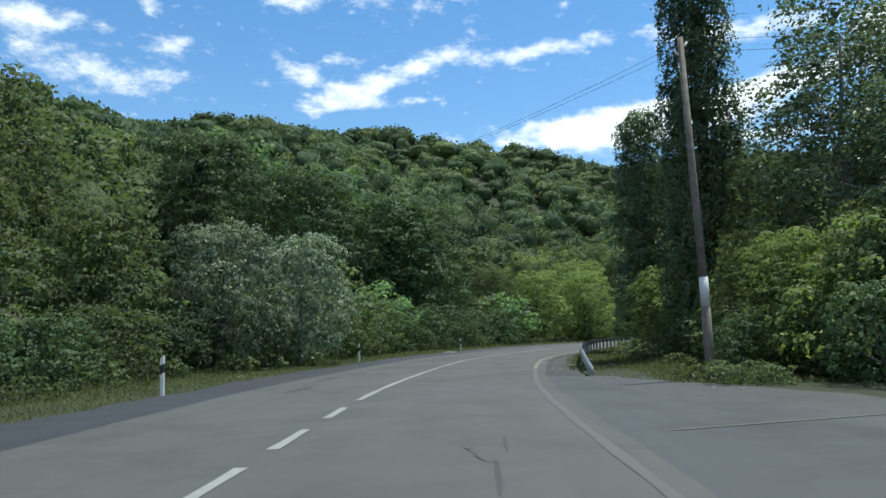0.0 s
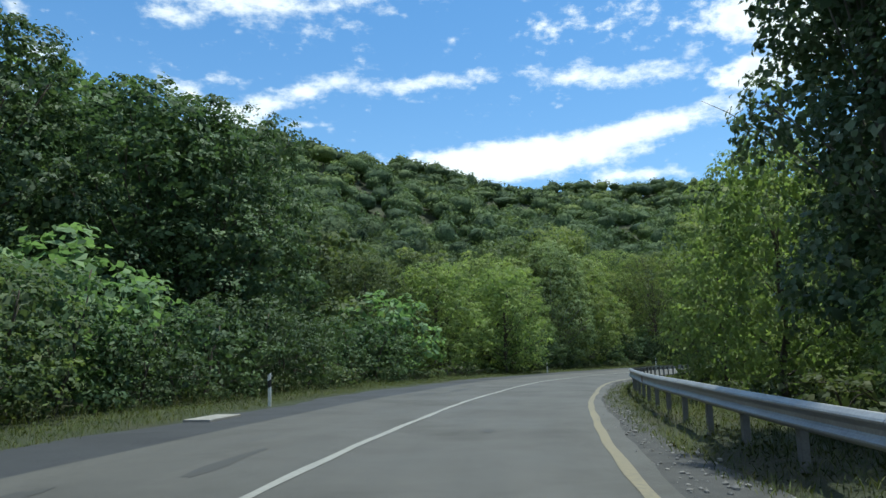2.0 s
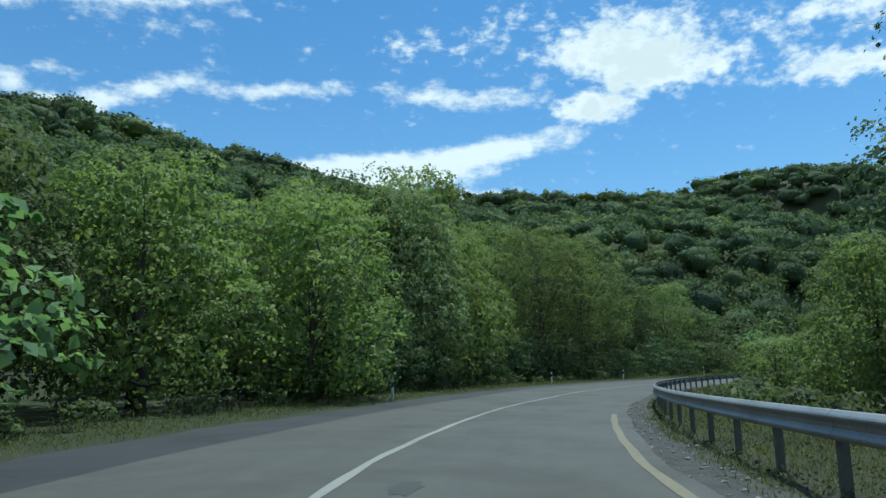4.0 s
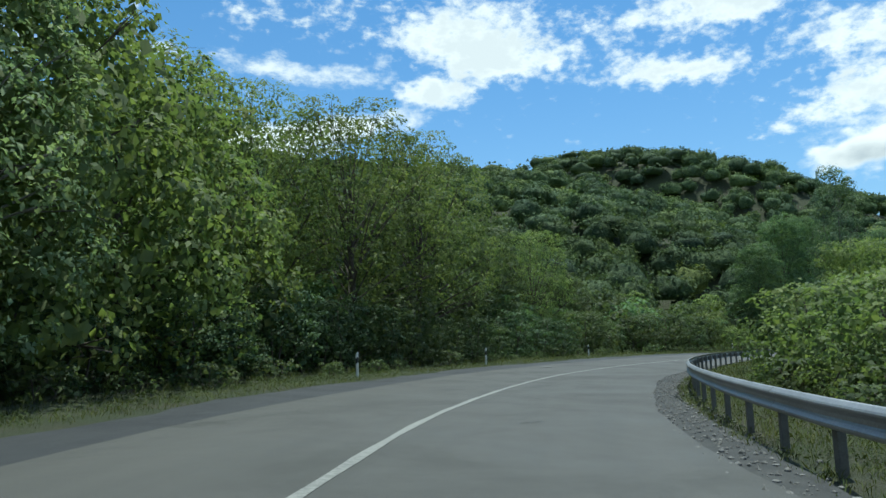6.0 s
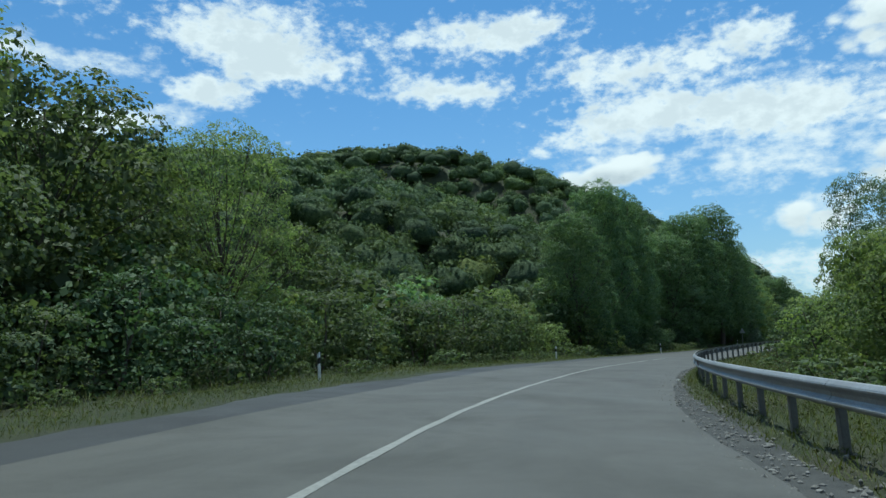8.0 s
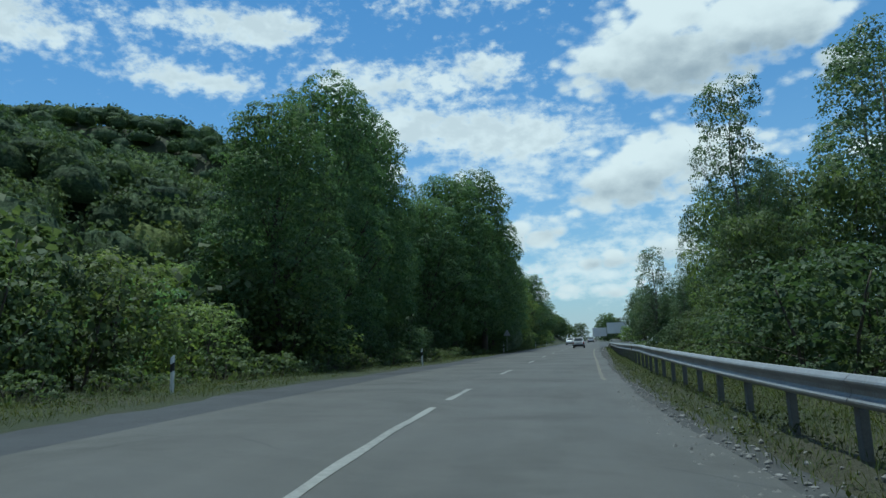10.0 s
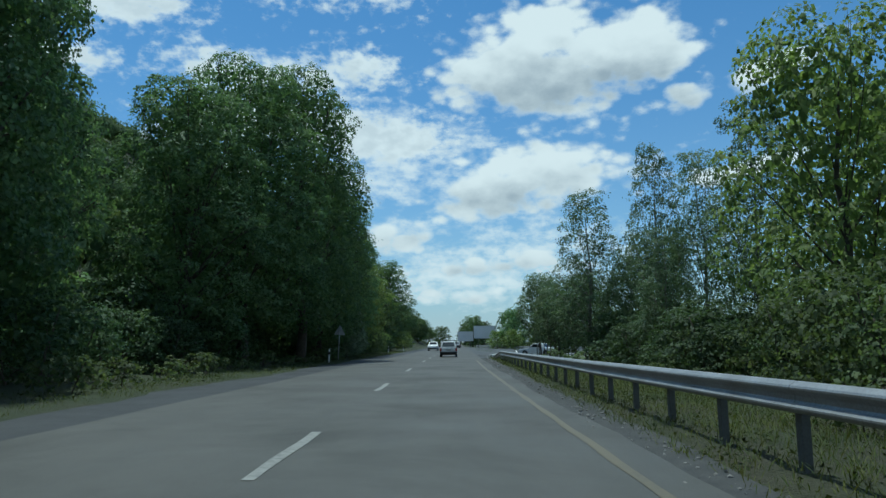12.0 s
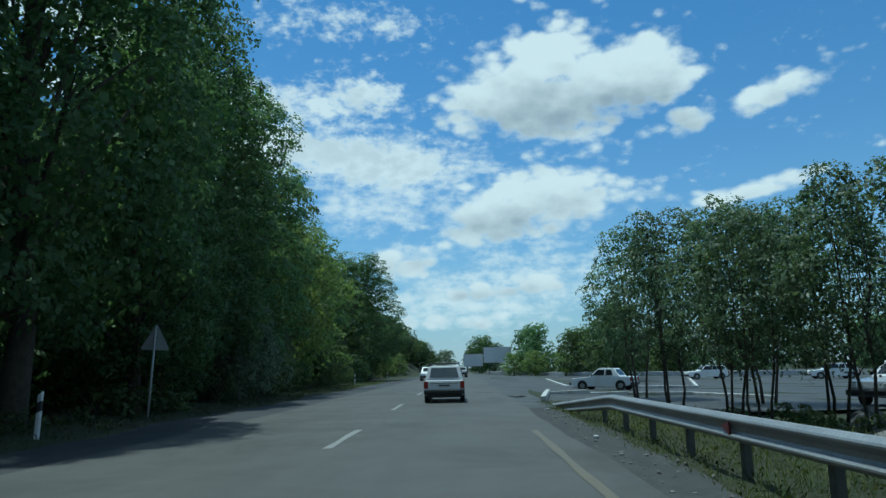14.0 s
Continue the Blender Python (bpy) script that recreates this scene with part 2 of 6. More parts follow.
def leaves(name, dark, mid, light, glow, through=0.35, rough=0.45, patch_scale=0.55, patch_depth=0.25, tufts=0.0, crowns=False):
    """Leaf material: each leaf its own tone, each plant a little different, light shining through."""
    m, nt, p, out = tree_of(name)
    isl = nt.nodes.new("ShaderNodeNewGeometry").outputs["Random Per Island"]
    info = nt.nodes.new("ShaderNodeObjectInfo").outputs["Random"]
    vec = nt.nodes.new("ShaderNodeTexCoord").outputs["Object"]
    col = node_ramp(nt, isl, [(0.0, dark), (0.5, mid), (1.0, light)])
    patch = node_ramp(nt, node_noise(nt, vec, patch_scale, 3.0), [(0.35, (0.95 - patch_depth, 1 - patch_depth, 1.04 - patch_depth)), (0.65, (0.95 + patch_depth, 0.92 + patch_depth * .9, 0.85 + patch_depth * .5))])
    col = node_mix(nt, 1.0, col, patch, "MULTIPLY")
    if tufts:
        col = node_mix(nt, 1.0, col, node_ramp(nt, node_noise(nt, vec, 2.1, 7.0, 0.72), [(0.36, (0.5, 0.53, 0.56)), (0.64, (1.4, 1.36, 1.25))]), "MULTIPLY")
    if crowns:
        # each tree of the wood its own green
        own = nt.nodes.new("ShaderNodeAttribute")
        own.attribute_name = "tone"
        col = node_mix(nt, 1.0, col, node_ramp(nt, own.outputs["Fac"], [(0.0, (0.62, 0.68, 0.74)), (0.45, (0.95, 0.98, 0.95)), (0.8, (1.22, 1.2, 0.98)), (1.0, (1.5, 1.36, 0.92))]), "MULTIPLY")
    hue = nt.nodes.new("ShaderNodeHueSaturation")
    for out_name, lo, hi in (("Hue", 0.496, 0.516), ("Value", 0.8, 1.22)):
        mr = nt.nodes.new("ShaderNodeMapRange")
        mr.inputs[3].default_value, mr.inputs[4].default_value = lo, hi
        nt.links.new(info, mr.inputs[0])
        nt.links.new(mr.outputs[0], hue.inputs[out_name])
    nt.links.new(col, hue.inputs["Color"])
    nt.links.new(hue.outputs[0], p.inputs["Base Color"])
    p.inputs["Roughness"].default_value = rough
    p.inputs["Specular IOR Level"].default_value = 0.14
    if tufts:
        nt.links.new(node_bump(nt, node_noise(nt, vec, 1.6, 6.0, 0.7), 1.0, tufts), p.inputs["Normal"])
    tr = nt.nodes.new("ShaderNodeBsdfTranslucent")
    nt.links.new(node_mix(nt, 1.0, hue.outputs[0], glow, "MULTIPLY"), tr.inputs[0])
    mx = nt.nodes.new("ShaderNodeMixShader")
    mx.inputs[0].default_value = through
    nt.links.new(p.outputs[0], mx.inputs[1])
    nt.links.new(tr.outputs[0], mx.inputs[2])
    nt.links.new(mx.outputs[0], out.inputs[0])
    return m


def asphalt(name, base, dark, pale, patchy):
    """Worn asphalt over the lane's own length (v) and breadth (u): wheel tracks, patches, cracks, grit."""
    m, nt, p, out = tree_of(name)
    uv = nt.nodes.new("ShaderNodeUVMap").outputs[0]
    flat = nt.nodes.new("ShaderNodeMapping")
    flat.inputs["Scale"].default_value = (1.0, 0.09, 1.0)
    nt.links.new(uv, flat.inputs[0])
    streak = node_noise(nt, flat.outputs[0], 1.6, 5.0, 0.6)
    blotch = node_noise(nt, uv, 0.35, 6.0, 0.65, 0.4)
    grit = node_noise(nt, uv, 55.0, 3.0, 0.7)
    col = node_mix(nt, node_ramp(nt, streak, [(0.32, (0, 0, 0)), (0.7, (1, 1, 1))]), base, pale)
    col = node_mix(nt, node_ramp(nt, blotch, [(0.5, (0, 0, 0)), (0.5 + patchy, (1, 1, 1))]), col, dark)
    vor = nt.nodes.new("ShaderNodeTexVoronoi")
    vor.feature = "DISTANCE_TO_EDGE"
    vor.inputs["Scale"].default_value = 0.42
    warp = nt.nodes.new("ShaderNodeMix")
    warp.data_type = "VECTOR"
    warp.inputs[0].default_value = 0.22
    noise_vec = nt.nodes.new("ShaderNodeTexNoise")
    noise_vec.inputs["Scale"].default_value, noise_vec.inputs["Detail"].default_value = 1.6, 5.0
    nt.links.new(uv, noise_vec.inputs[0])
    nt.links.new(uv, warp.inputs[4])
    nt.links.new(noise_vec.outputs[1], warp.inputs[5])
    nt.links.new(warp.outputs[1], vor.inputs["Vector"])
    line = node_ramp(nt, vor.outputs["Distance"], [(0.0, (1, 1, 1)), (0.012, (0, 0, 0))])
    where = node_ramp(nt, node_noise(nt, uv, 0.13, 2.0), [(0.58, (0, 0, 0)), (0.64, (0.7, 0.7, 0.7))])
    crack = node_mix(nt, 1.0, line, where, "MULTIPLY")
    col = node_mix(nt, crack, col, tuple(v * 0.35 for v in dark))
    col = node_mix(nt, 0.35, col, node_ramp(nt, grit, [(0.3, tuple(v * 0.45 for v in base)), (0.7, tuple(v * 1.5 for v in base))]))
    nt.links.new(col, p.inputs["Base Color"])
    nt.links.new(node_ramp(nt, blotch, [(0.3, (0.62, 0.62, 0.62)), (0.7, (0.82, 0.82, 0.82))]), p.inputs["Roughness"])
    nt.links.new(node_bump(nt, grit, 0.35, 0.01), p.inputs["Normal"])
    return m


def paint_line(name, col, under):
    """Worn road paint: chipped through to the asphalt."""
    m, nt, p, out = tree_of(name)
    uv = nt.nodes.new("ShaderNodeUVMap").outputs[0]
    chips = node_ramp(nt, node_noise(nt, uv, 9.0, 6.0, 0.75), [(0.4, (1, 1, 1)), (0.58, (0, 0, 0))])
    long_wear = node_ramp(nt, node_noise(nt, uv, 0.25, 3.0), [(0.35, (0.1, 0.1, 0.1)), (0.7, (0.75, 0.75, 0.75))])
    wear = node_mix(nt, 1.0, chips, long_wear, "MULTIPLY")
    nt.links.new(node_mix(nt, wear, col, under), p.inputs["Base Color"])
    p.inputs["Roughness"].default_value = 0.6
    return m


def ground_mat(name, dry):
    """Grass, dry litter and bare soil."""
    m, nt, p, out = tree_of(name)
    vec = nt.nodes.new("ShaderNodeTexCoord").outputs["Object"]
    a, b, c = node_noise(nt, vec, 0.22, 5.0, 0.6), node_noise(nt, vec, 1.7, 5.0, 0.6), node_noise(nt, vec, 22.0, 3.0, 0.7)
    col = node_mix(nt, node_ramp(nt, b, [(0.35, (0, 0, 0)), (0.65, (1, 1, 1))]), (0.024, 0.035, 0.013), (0.04, 0.052, 0.019))
    col = node_mix(nt, node_ramp(nt, a, [(0.5 - dry, (0, 0, 0)), (0.66 - dry, (1, 1, 1))]), col, (0.05, 0.043, 0.027))
    col = node_mix(nt, 0.4, col, node_ramp(nt, c, [(0.3, (0.012, 0.016, 0.007)), (0.7, (0.06, 0.072, 0.028))]))
    nt.links.new(col, p.inputs["Base Color"])
    p.inputs["Roughness"].default_value = 0.95
    nt.links.new(node_bump(nt, c, 0.8, 0.08), p.inputs["Normal"])
    return m


M_ROAD = asphalt("asphalt", (0.061, 0.06, 0.054), (0.042, 0.041, 0.037), (0.083, 0.08, 0.071), 0.22)
M_SHOULDER = asphalt("old_asphalt", (0.021, 0.023, 0.027), (0.015, 0.016, 0.019), (0.03, 0.032, 0.035), 0.16)
M_TAR = asphalt("tar_repair", (0.038, 0.038, 0.036), (0.027, 0.027, 0.026), (0.05, 0.05, 0.046), 0.2)
M_CRACK = surf("crack_dirt", (0.012, 0.012, 0.011), (0.022, 0.021, 0.019), 6.0, 60.0, 0.95, bump=0.2)
M_LOT = asphalt("lot_asphalt", (0.042, 0.045, 0.046), (0.028, 0.03, 0.031), (0.06, 0.062, 0.062), 0.18)
M_WHITE_LINE = paint_line("white_road_paint", (0.27, 0.268, 0.245), (0.075, 0.075, 0.07))
M_YELLOW_LINE = paint_line("yellow_road_paint", (0.2, 0.17, 0.1), (0.07, 0.07, 0.063))
M_WORN_LINE = paint_line("worn_yellow_paint", (0.125, 0.106, 0.065), (0.066, 0.065, 0.06))
M_FAINT_LINE = paint_line("faint_road_paint", (0.088, 0.086, 0.077), (0.066, 0.065, 0.059))
M_GROUND = ground_mat("grass_soil", 0.0)
M_VERGE = ground_mat("dry_verge", 0.08)
M_GRAVEL = surf("gravel", (0.032, 0.033, 0.034), (0.068, 0.068, 0.065), 3.0, 40.0, 0.95, bump=0.6)
M_STONE = surf("pale_stone", (0.10, 0.098, 0.09), (0.26, 0.25, 0.235), 9.0, 40.0, 0.9, bump=0.3, random=0.3)
M_ZINC = surf("galvanised_steel", (0.26, 0.265, 0.268), (0.37, 0.375, 0.378), 1.3, 30.0, 0.48, 0.7, 0.06, (0.25, 0.24, 0.23))
M_POST_STEEL = surf("weathered_steel", (0.13, 0.133, 0.13), (0.21, 0.213, 0.205), 4.0, 40.0, 0.7, 0.35, 0.1, (0.09, 0.07, 0.055))
M_RED = surf("red_reflector", (0.1, 0.015, 0.02), (0.16, 0.022, 0.03), 20.0, 90.0, 0.35, bump=0.02)
M_POST_WHITE = surf("white_post_plastic", (0.62, 0.62, 0.6), (0.74, 0.74, 0.72), 5.0, 40.0, 0.55, bump=0.05, stain=(0.35, 0.33, 0.28))
M_BLACK = surf("black_plastic", (0.012, 0.012, 0.013), (0.03, 0.03, 0.03), 8.0, 60.0, 0.5, bump=0.05)
M_CONCRETE = surf("concrete", (0.2, 0.195, 0.18), (0.29, 0.28, 0.26), 2.5, 40.0, 0.9, bump=0.3, stain=(0.2, 0.19, 0.17))
# whitewash greyed to put the shade on the pole's band into its colour
M_WHITEWASH = surf("whitewashed_concrete", (0.5, 0.5, 0.49), (0.62, 0.62, 0.61), 3.0, 40.0, 0.85, bump=0.2, stain=(0.38, 0.36, 0.32))
M_POLE_WOOD = surf("pole_timber", (0.10, 0.085, 0.07), (0.2, 0.175, 0.15), 5.0, 45.0, 0.9, bump=0.4)
M_BARK = surf("bark", (0.055, 0.045, 0.035), (0.12, 0.10, 0.08), 7.0, 35.0, 0.95, bump=0.7)
M_BARK_PALE = surf("pale_bark", (0.12, 0.115, 0.1), (0.24, 0.23, 0.2), 7.0, 35.0, 0.95, bump=0.5)
M_RUST = surf("rusted_steel", (0.09, 0.05, 0.03), (0.15, 0.09, 0.06), 9.0, 50.0, 0.9, bump=0.3)
M_SIGN_BACK = surf("grey_sign_back", (0.4, 0.41, 0.42), (0.5, 0.51, 0.52), 4.0, 60.0, 0.6, 0.3, 0.03)
M_BOARD = surf("faded_poster", (0.78, 0.79, 0.8), (0.86, 0.87, 0.88), 0.5, 30.0, 0.7, bump=0.03)
M_BOARD_DIM = surf("grey_poster", (0.66, 0.68, 0.7), (0.74, 0.76, 0.78), 0.5, 30.0, 0.7, bump=0.03)
M_CAR_WHITE = surf("white_car_paint", (0.8, 0.81, 0.8), (0.87, 0.88, 0.87), 1.5, 60.0, 0.28, bump=0.0, stain=(0.7, 0.69, 0.66))
M_CAR_SILVER = surf("silver_car_paint", (0.45, 0.46, 0.47), (0.55, 0.56, 0.57), 1.5, 60.0, 0.25, 0.4, 0.0)
M_GLASS = surf("dark_car_glass", (0.015, 0.018, 0.02), (0.025, 0.03, 0.032), 2.0, 30.0, 0.06, bump=0.0)
# opaque grey that paints in the light seen through the rear window
M_GLASS_PALE = surf("painted_see_through_glass", (0.08, 0.095, 0.1), (0.13, 0.145, 0.15), 2.0, 30.0, 0.08, bump=0.0)
M_TYRE = surf("rubber", (0.012, 0.012, 0.012), (0.022, 0.022, 0.022), 20.0, 80.0, 0.85, bump=0.2)
M_RIM = surf("steel_rim", (0.35, 0.35, 0.36), (0.5, 0.5, 0.5), 10.0, 60.0, 0.4, 0.7, 0.02)
M_TAIL = surf("red_lamp_glass", (0.25, 0.025, 0.02), (0.35, 0.04, 0.03), 14.0, 60.0, 0.2, bump=0.0)
M_HEAD = surf("clear_lamp_glass", (0.6, 0.6, 0.58), (0.75, 0.75, 0.72), 14.0, 60.0, 0.15, bump=0.0)
M_CHROME = surf("chrome", (0.5, 0.5, 0.5), (0.6, 0.6, 0.6), 10.0, 60.0, 0.2, 1.0, 0.0)
M_WIRE = surf("wire", (0.02, 0.02, 0.02), (0.04, 0.04, 0.04), 10.0, 60.0, 0.6, bump=0.0)

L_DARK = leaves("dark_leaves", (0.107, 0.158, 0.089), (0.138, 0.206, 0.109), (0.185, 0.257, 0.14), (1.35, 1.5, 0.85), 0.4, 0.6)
# L_DARK's colours scaled down: shade put into the leaves of bend trees and shrubs
L_SHADED = leaves("shaded_green_leaves", (0.062, 0.092, 0.051), (0.08, 0.12, 0.063), (0.107, 0.149, 0.081), (1.3, 1.45, 0.85), 0.3, 0.6)
L_MID = leaves("mid_leaves", (0.083, 0.113, 0.059), (0.105, 0.137, 0.07), (0.136, 0.165, 0.09), (1.4, 1.5, 0.85), 0.38, 0.6)
L_LIGHT = leaves("light_leaves", (0.162, 0.21, 0.086), (0.194, 0.242, 0.098), (0.239, 0.279, 0.123), (1.25, 1.38, 0.8), 0.44, 0.6)
L_SILVER = leaves("silver_leaves", (0.134, 0.178, 0.117), (0.178, 0.231, 0.157), (0.296, 0.339, 0.273), (1.1, 1.2, 0.9), 0.3, 0.55)
L_WILLOW = leaves("grey_green_willow_leaves", (0.19, 0.235, 0.132), (0.23, 0.278, 0.155), (0.293, 0.334, 0.199), (1.22, 1.33, 0.86), 0.46, 0.6)
L_POPLAR = leaves("poplar_leaves", (0.086, 0.13, 0.076), (0.119, 0.169, 0.1), (0.197, 0.238, 0.175), (1.35, 1.45, 0.9), 0.34, 0.42)
L_GRASS = leaves("grass_blades", (0.044, 0.061, 0.022), (0.065, 0.083, 0.031), (0.106, 0.108, 0.052), (1.3, 1.3, 0.6), 0.3, 0.7)
L_VERGE = leaves("verge_leaves", (0.041, 0.055, 0.023), (0.05, 0.066, 0.028), (0.064, 0.077, 0.036), (1.3, 1.3, 0.7), 0.3, 0.7)
L_FOREST = leaves("forest_leaves", (0.09, 0.125, 0.072), (0.12, 0.16, 0.09), (0.153, 0.197, 0.108), (1.25, 1.35, 0.85), 0.24, 0.8, 0.1, 0.2, 0.7, crowns=True)

# ---- helpers for building ----
def link_mesh(name, bm_or_mesh, material, parent=None):
    if isinstance(bm_or_mesh, bmesh.types.BMesh):
        me = bpy.data.meshes.new(name)
        bm_or_mesh.to_mesh(me)
        bm_or_mesh.free()
    else:
        me = bm_or_mesh
    if material and not me.materials:
        me.materials.append(material)
    ob = new(name, me)
    if parent:
        ob.parent = parent
    return ob


def part(name, bm, material, parent, label=""):
    return tagged(link_mesh(name, bm, material, parent), label)


def thing(name, label, category, group=""):
    ob = new(name)
    ob.empty_display_size = 0.2
    return tagged(ob, label, category, group)


def box(bm, x0, x1, y0, y1, z0, z1, bevel=0.0, m=None):
    made = bmesh.ops.create_cube(bm, size=1.0)["verts"]
    for v in made:
        v.co = Vector((x0 + (v.co.x + .5) * (x1 - x0), y0 + (v.co.y + .5) * (y1 - y0), z0 + (v.co.z + .5) * (z1 - z0)))
    if bevel:
        edges = list({e for v in made for e in v.link_edges})
        made = list({v for f in bmesh.ops.bevel(bm, geom=edges, offset=bevel, segments=2, profile=0.6, affect="EDGES")["faces"] for v in f.verts} | {v for v in made if v.is_valid})
    if m is not None:
        bmesh.ops.transform(bm, matrix=m, verts=[v for v in made if v.is_valid])
    return made


def tube(bm, pts, radii, sides=7, caps=True):
    rings = []
    for i, (p, r) in enumerate(zip(pts, radii)):
        p = Vector(p)
        d = Vector(pts[min(i + 1, len(pts) - 1)]) - Vector(pts[max(i - 1, 0)])
        d = d.normalized() if d.length > 1e-6 else Vector((0, 0, 1))
        u = d.cross(Vector((0.31, 0.95, 0.05))).normalized()
        w = d.cross(u)
        rings.append([bm.verts.new(p + (u * math.cos(a) + w * math.sin(a)) * r) for a in (2 * math.pi * k / sides for k in range(sides))])
    for a, b in zip(rings, rings[1:]):
        for k in range(sides):
            bm.faces.new((a[k], a[(k + 1) % sides], b[(k + 1) % sides], b[k])).smooth = True
    if caps:
        bm.faces.new(rings[0][::-1])
        bm.faces.new(rings[-1])


# ---- the road's line: the driven lane, s along it, n to its right ----
KNOTS = [(-2.4, -60.0), (-1.6, -40.0), (-.8, -20.0), (0.0, 0.0), (1.27, 19.89), (4.78, 39.55), (11.38, 58.41), (21.17, 75.82), (33.77, 91.32), (49.19, 103.99),
         (66.83, 113.35), (85.81, 119.58), (105.63, 122.1), (125.6, 123.2), (145.58, 124.14), (165.56, 125.04), (185.54, 125.94)]


def road_line():
    pts = [np.array(k) for k in KNOTS]
    out = []
    for i in range(1, len(pts) - 2):
        p0, p1, p2, p3 = pts[i - 1:i + 3]
        for k in range(40):
            t = k / 40
            out.append(.5 * (2 * p1 + (p2 - p0) * t + (2 * p0 - 5 * p1 + 4 * p2 - p3) * t * t + (3 * p1 - p0 - 3 * p2 + p3) * t ** 3))
    step = (pts[-1] - pts[-2]) / np.hypot(*(pts[-1] - pts[-2]))
    out += [out[-1] + step * k for k in range(1, 620)]
    back_step = (pts[0] - pts[1]) / np.hypot(*(pts[0] - pts[1]))
    out = [out[0] + back_step * k for k in range(200, 0, -1)] + out
    return np.array(out)


LINE = road_line()
ARC = np.concatenate([[0], np.cumsum(np.hypot(*np.diff(LINE, axis=0).T))])
ARC -= ARC[np.argmin(np.hypot(LINE[:, 0], LINE[:, 1]))]
TAN = np.gradient(LINE, axis=0)
TAN /= np.hypot(TAN[:, 0], TAN[:, 1])[:, None]


def at(s, n):
    x, y = np.interp(s, ARC, LINE[:, 0]), np.interp(s, ARC, LINE[:, 1])
    tx, ty = np.interp(s, ARC, TAN[:, 0]), np.interp(s, ARC, TAN[:, 1])
    return x + n * ty, y - n * tx


def heading(s):
    return math.atan2(np.interp(s, ARC, TAN[:, 1]), np.interp(s, ARC, TAN[:, 0]))


def to_sn(x, y):
    x, y = np.atleast_1d(np.asarray(x, float)), np.atleast_1d(np.asarray(y, float))
    s, n = np.empty(len(x)), np.empty(len(x))
    L, A, T = LINE[::3], ARC[::3], TAN[::3]
    for a in range(0, len(x), 4000):
        d = (x[a:a + 4000, None] - L[None, :, 0]) ** 2 + (y[a:a + 4000, None] - L[None, :, 1]) ** 2
        i = d.argmin(1)
        w = np.stack([x[a:a + 4000] - L[i, 0], y[a:a + 4000] - L[i, 1]], 1)
        s[a:a + 4000] = A[i] + (w * T[i]).sum(1)
        n[a:a + 4000] = w[:, 0] * T[i, 1] - w[:, 1] * T[i, 0]
    return s, n


BANK = [(30, 0), (60, 1.0), (85, 1.2), (105, 1.8), (135, 2.6), (155, 3.2), (175, 2.2), (200, .9), (225, .2), (250, 0)]


def dip(s, n):
    """The parking area lies a little lower than the road."""
    s, n = np.asarray(s, float), np.asarray(n, float)
    return .34 * np.clip((n - 3.5) / 5, 0, 1) * np.clip((s - 236) / 12, 0, 1) * np.clip((430 - s) / 60, 0, 1)


def road_z(s, n):
    b = np.interp(s, [q[0] for q in BANK], [q[1] for q in BANK])
    return -np.asarray(n) * np.tan(np.radians(b)) - dip(s, n)


FOOT = [(-100, 15), (0, 15), (60, 20), (100, 36), (150, 42), (220, 36), (250, 17), (320, 14), (450, 14)]
CREST = [(-200, 50), (-60, 90), (0, 97), (80, 100), (125, 132), (148, 123), (170, 109), (190, 109), (230, 106), (310, 113), (370, 87), (430, 104), (500, 110), (570, 35), (660, 6), (800, 4)]


RISE = [(20, .05), (48, .12), (75, .05), (95, 0), (115, 0), (135, .12), (150, .25), (165, .2), (190, .1), (225, 0), (240, -.03)]


def rise(s, n):
    """The grass strip under the guard rail stands a little higher than the road's edge."""
    n = np.asarray(n, float)
    return (np.interp(s, [q[0] for q in RISE], [q[1] for q in RISE]) + .03) * np.clip((n - 2.85) / .5, 0, 1) * np.clip((9.3 - n) / 2.5, 0, 1) * np.clip((np.asarray(s) - 23) / 5, 0, 1) * np.clip((250 - np.asarray(s)) / 4, 0, 1)


def ground_z(s, n, x, y):
    """Height of the land: the banked verge by the road, flat land on its inner side, a wooded hill on its outer side."""
    s, n = np.asarray(s, float), np.asarray(n, float)
    z = road_z(s, np.clip(n, -9.5, 4.0)) - 0.07 + dip(s, np.clip(n, -9.5, 4.0)) - dip(s, n)
    z = z - 0.05 * np.clip(n - 3.5, 0, 6) * np.clip((s - 26) / 14, 0, 1) * np.clip((250 - s) / 14, 0, 1)
    d = np.clip(-n - np.interp(s, [q[0] for q in FOOT], [q[1] for q in FOOT]), 0, None)
    top = np.interp(s, [q[0] for q in CREST], [q[1] for q in CREST])
    wave = 1 + 0.10 * np.sin(x * 0.021 + 1.0) * np.cos(y * 0.017) + 0.05 * np.sin(x * 0.06 + y * 0.045)
    hill = top * np.sin(np.minimum(d / np.interp(s, [300, 400, 450], [408, 243, 221]), 1.0) * math.pi / 2) * wave
    hill = hill - np.clip(d - 400, 0, None) * 0.12
    return z + np.where(d > 0, hill, 0)


def land(x, y):
    s, n = to_sn(x, y)
    return ground_z(s, n, np.atleast_1d(x), np.atleast_1d(y)) + rise(s, n)


LATERAL = [(-60, -2.2), (0, -2.2), (15, -2.4), (34, -2.46), (48, -1.85), (60, -1.68), (72, -2.1), (86, -2.02), (95, -1.8), (104, -2.06), (122, -2.18), (138, -1.98), (152, -1.62), (168, -1.68), (188, -1.72), (210, -2.06), (226, -2.25), (260, -2.3)]


def centre(s):
    """Where the road's middle lies beside the driven line."""
    return float(np.interp(s, [q[0] for q in LATERAL], [q[1] for q in LATERAL]))


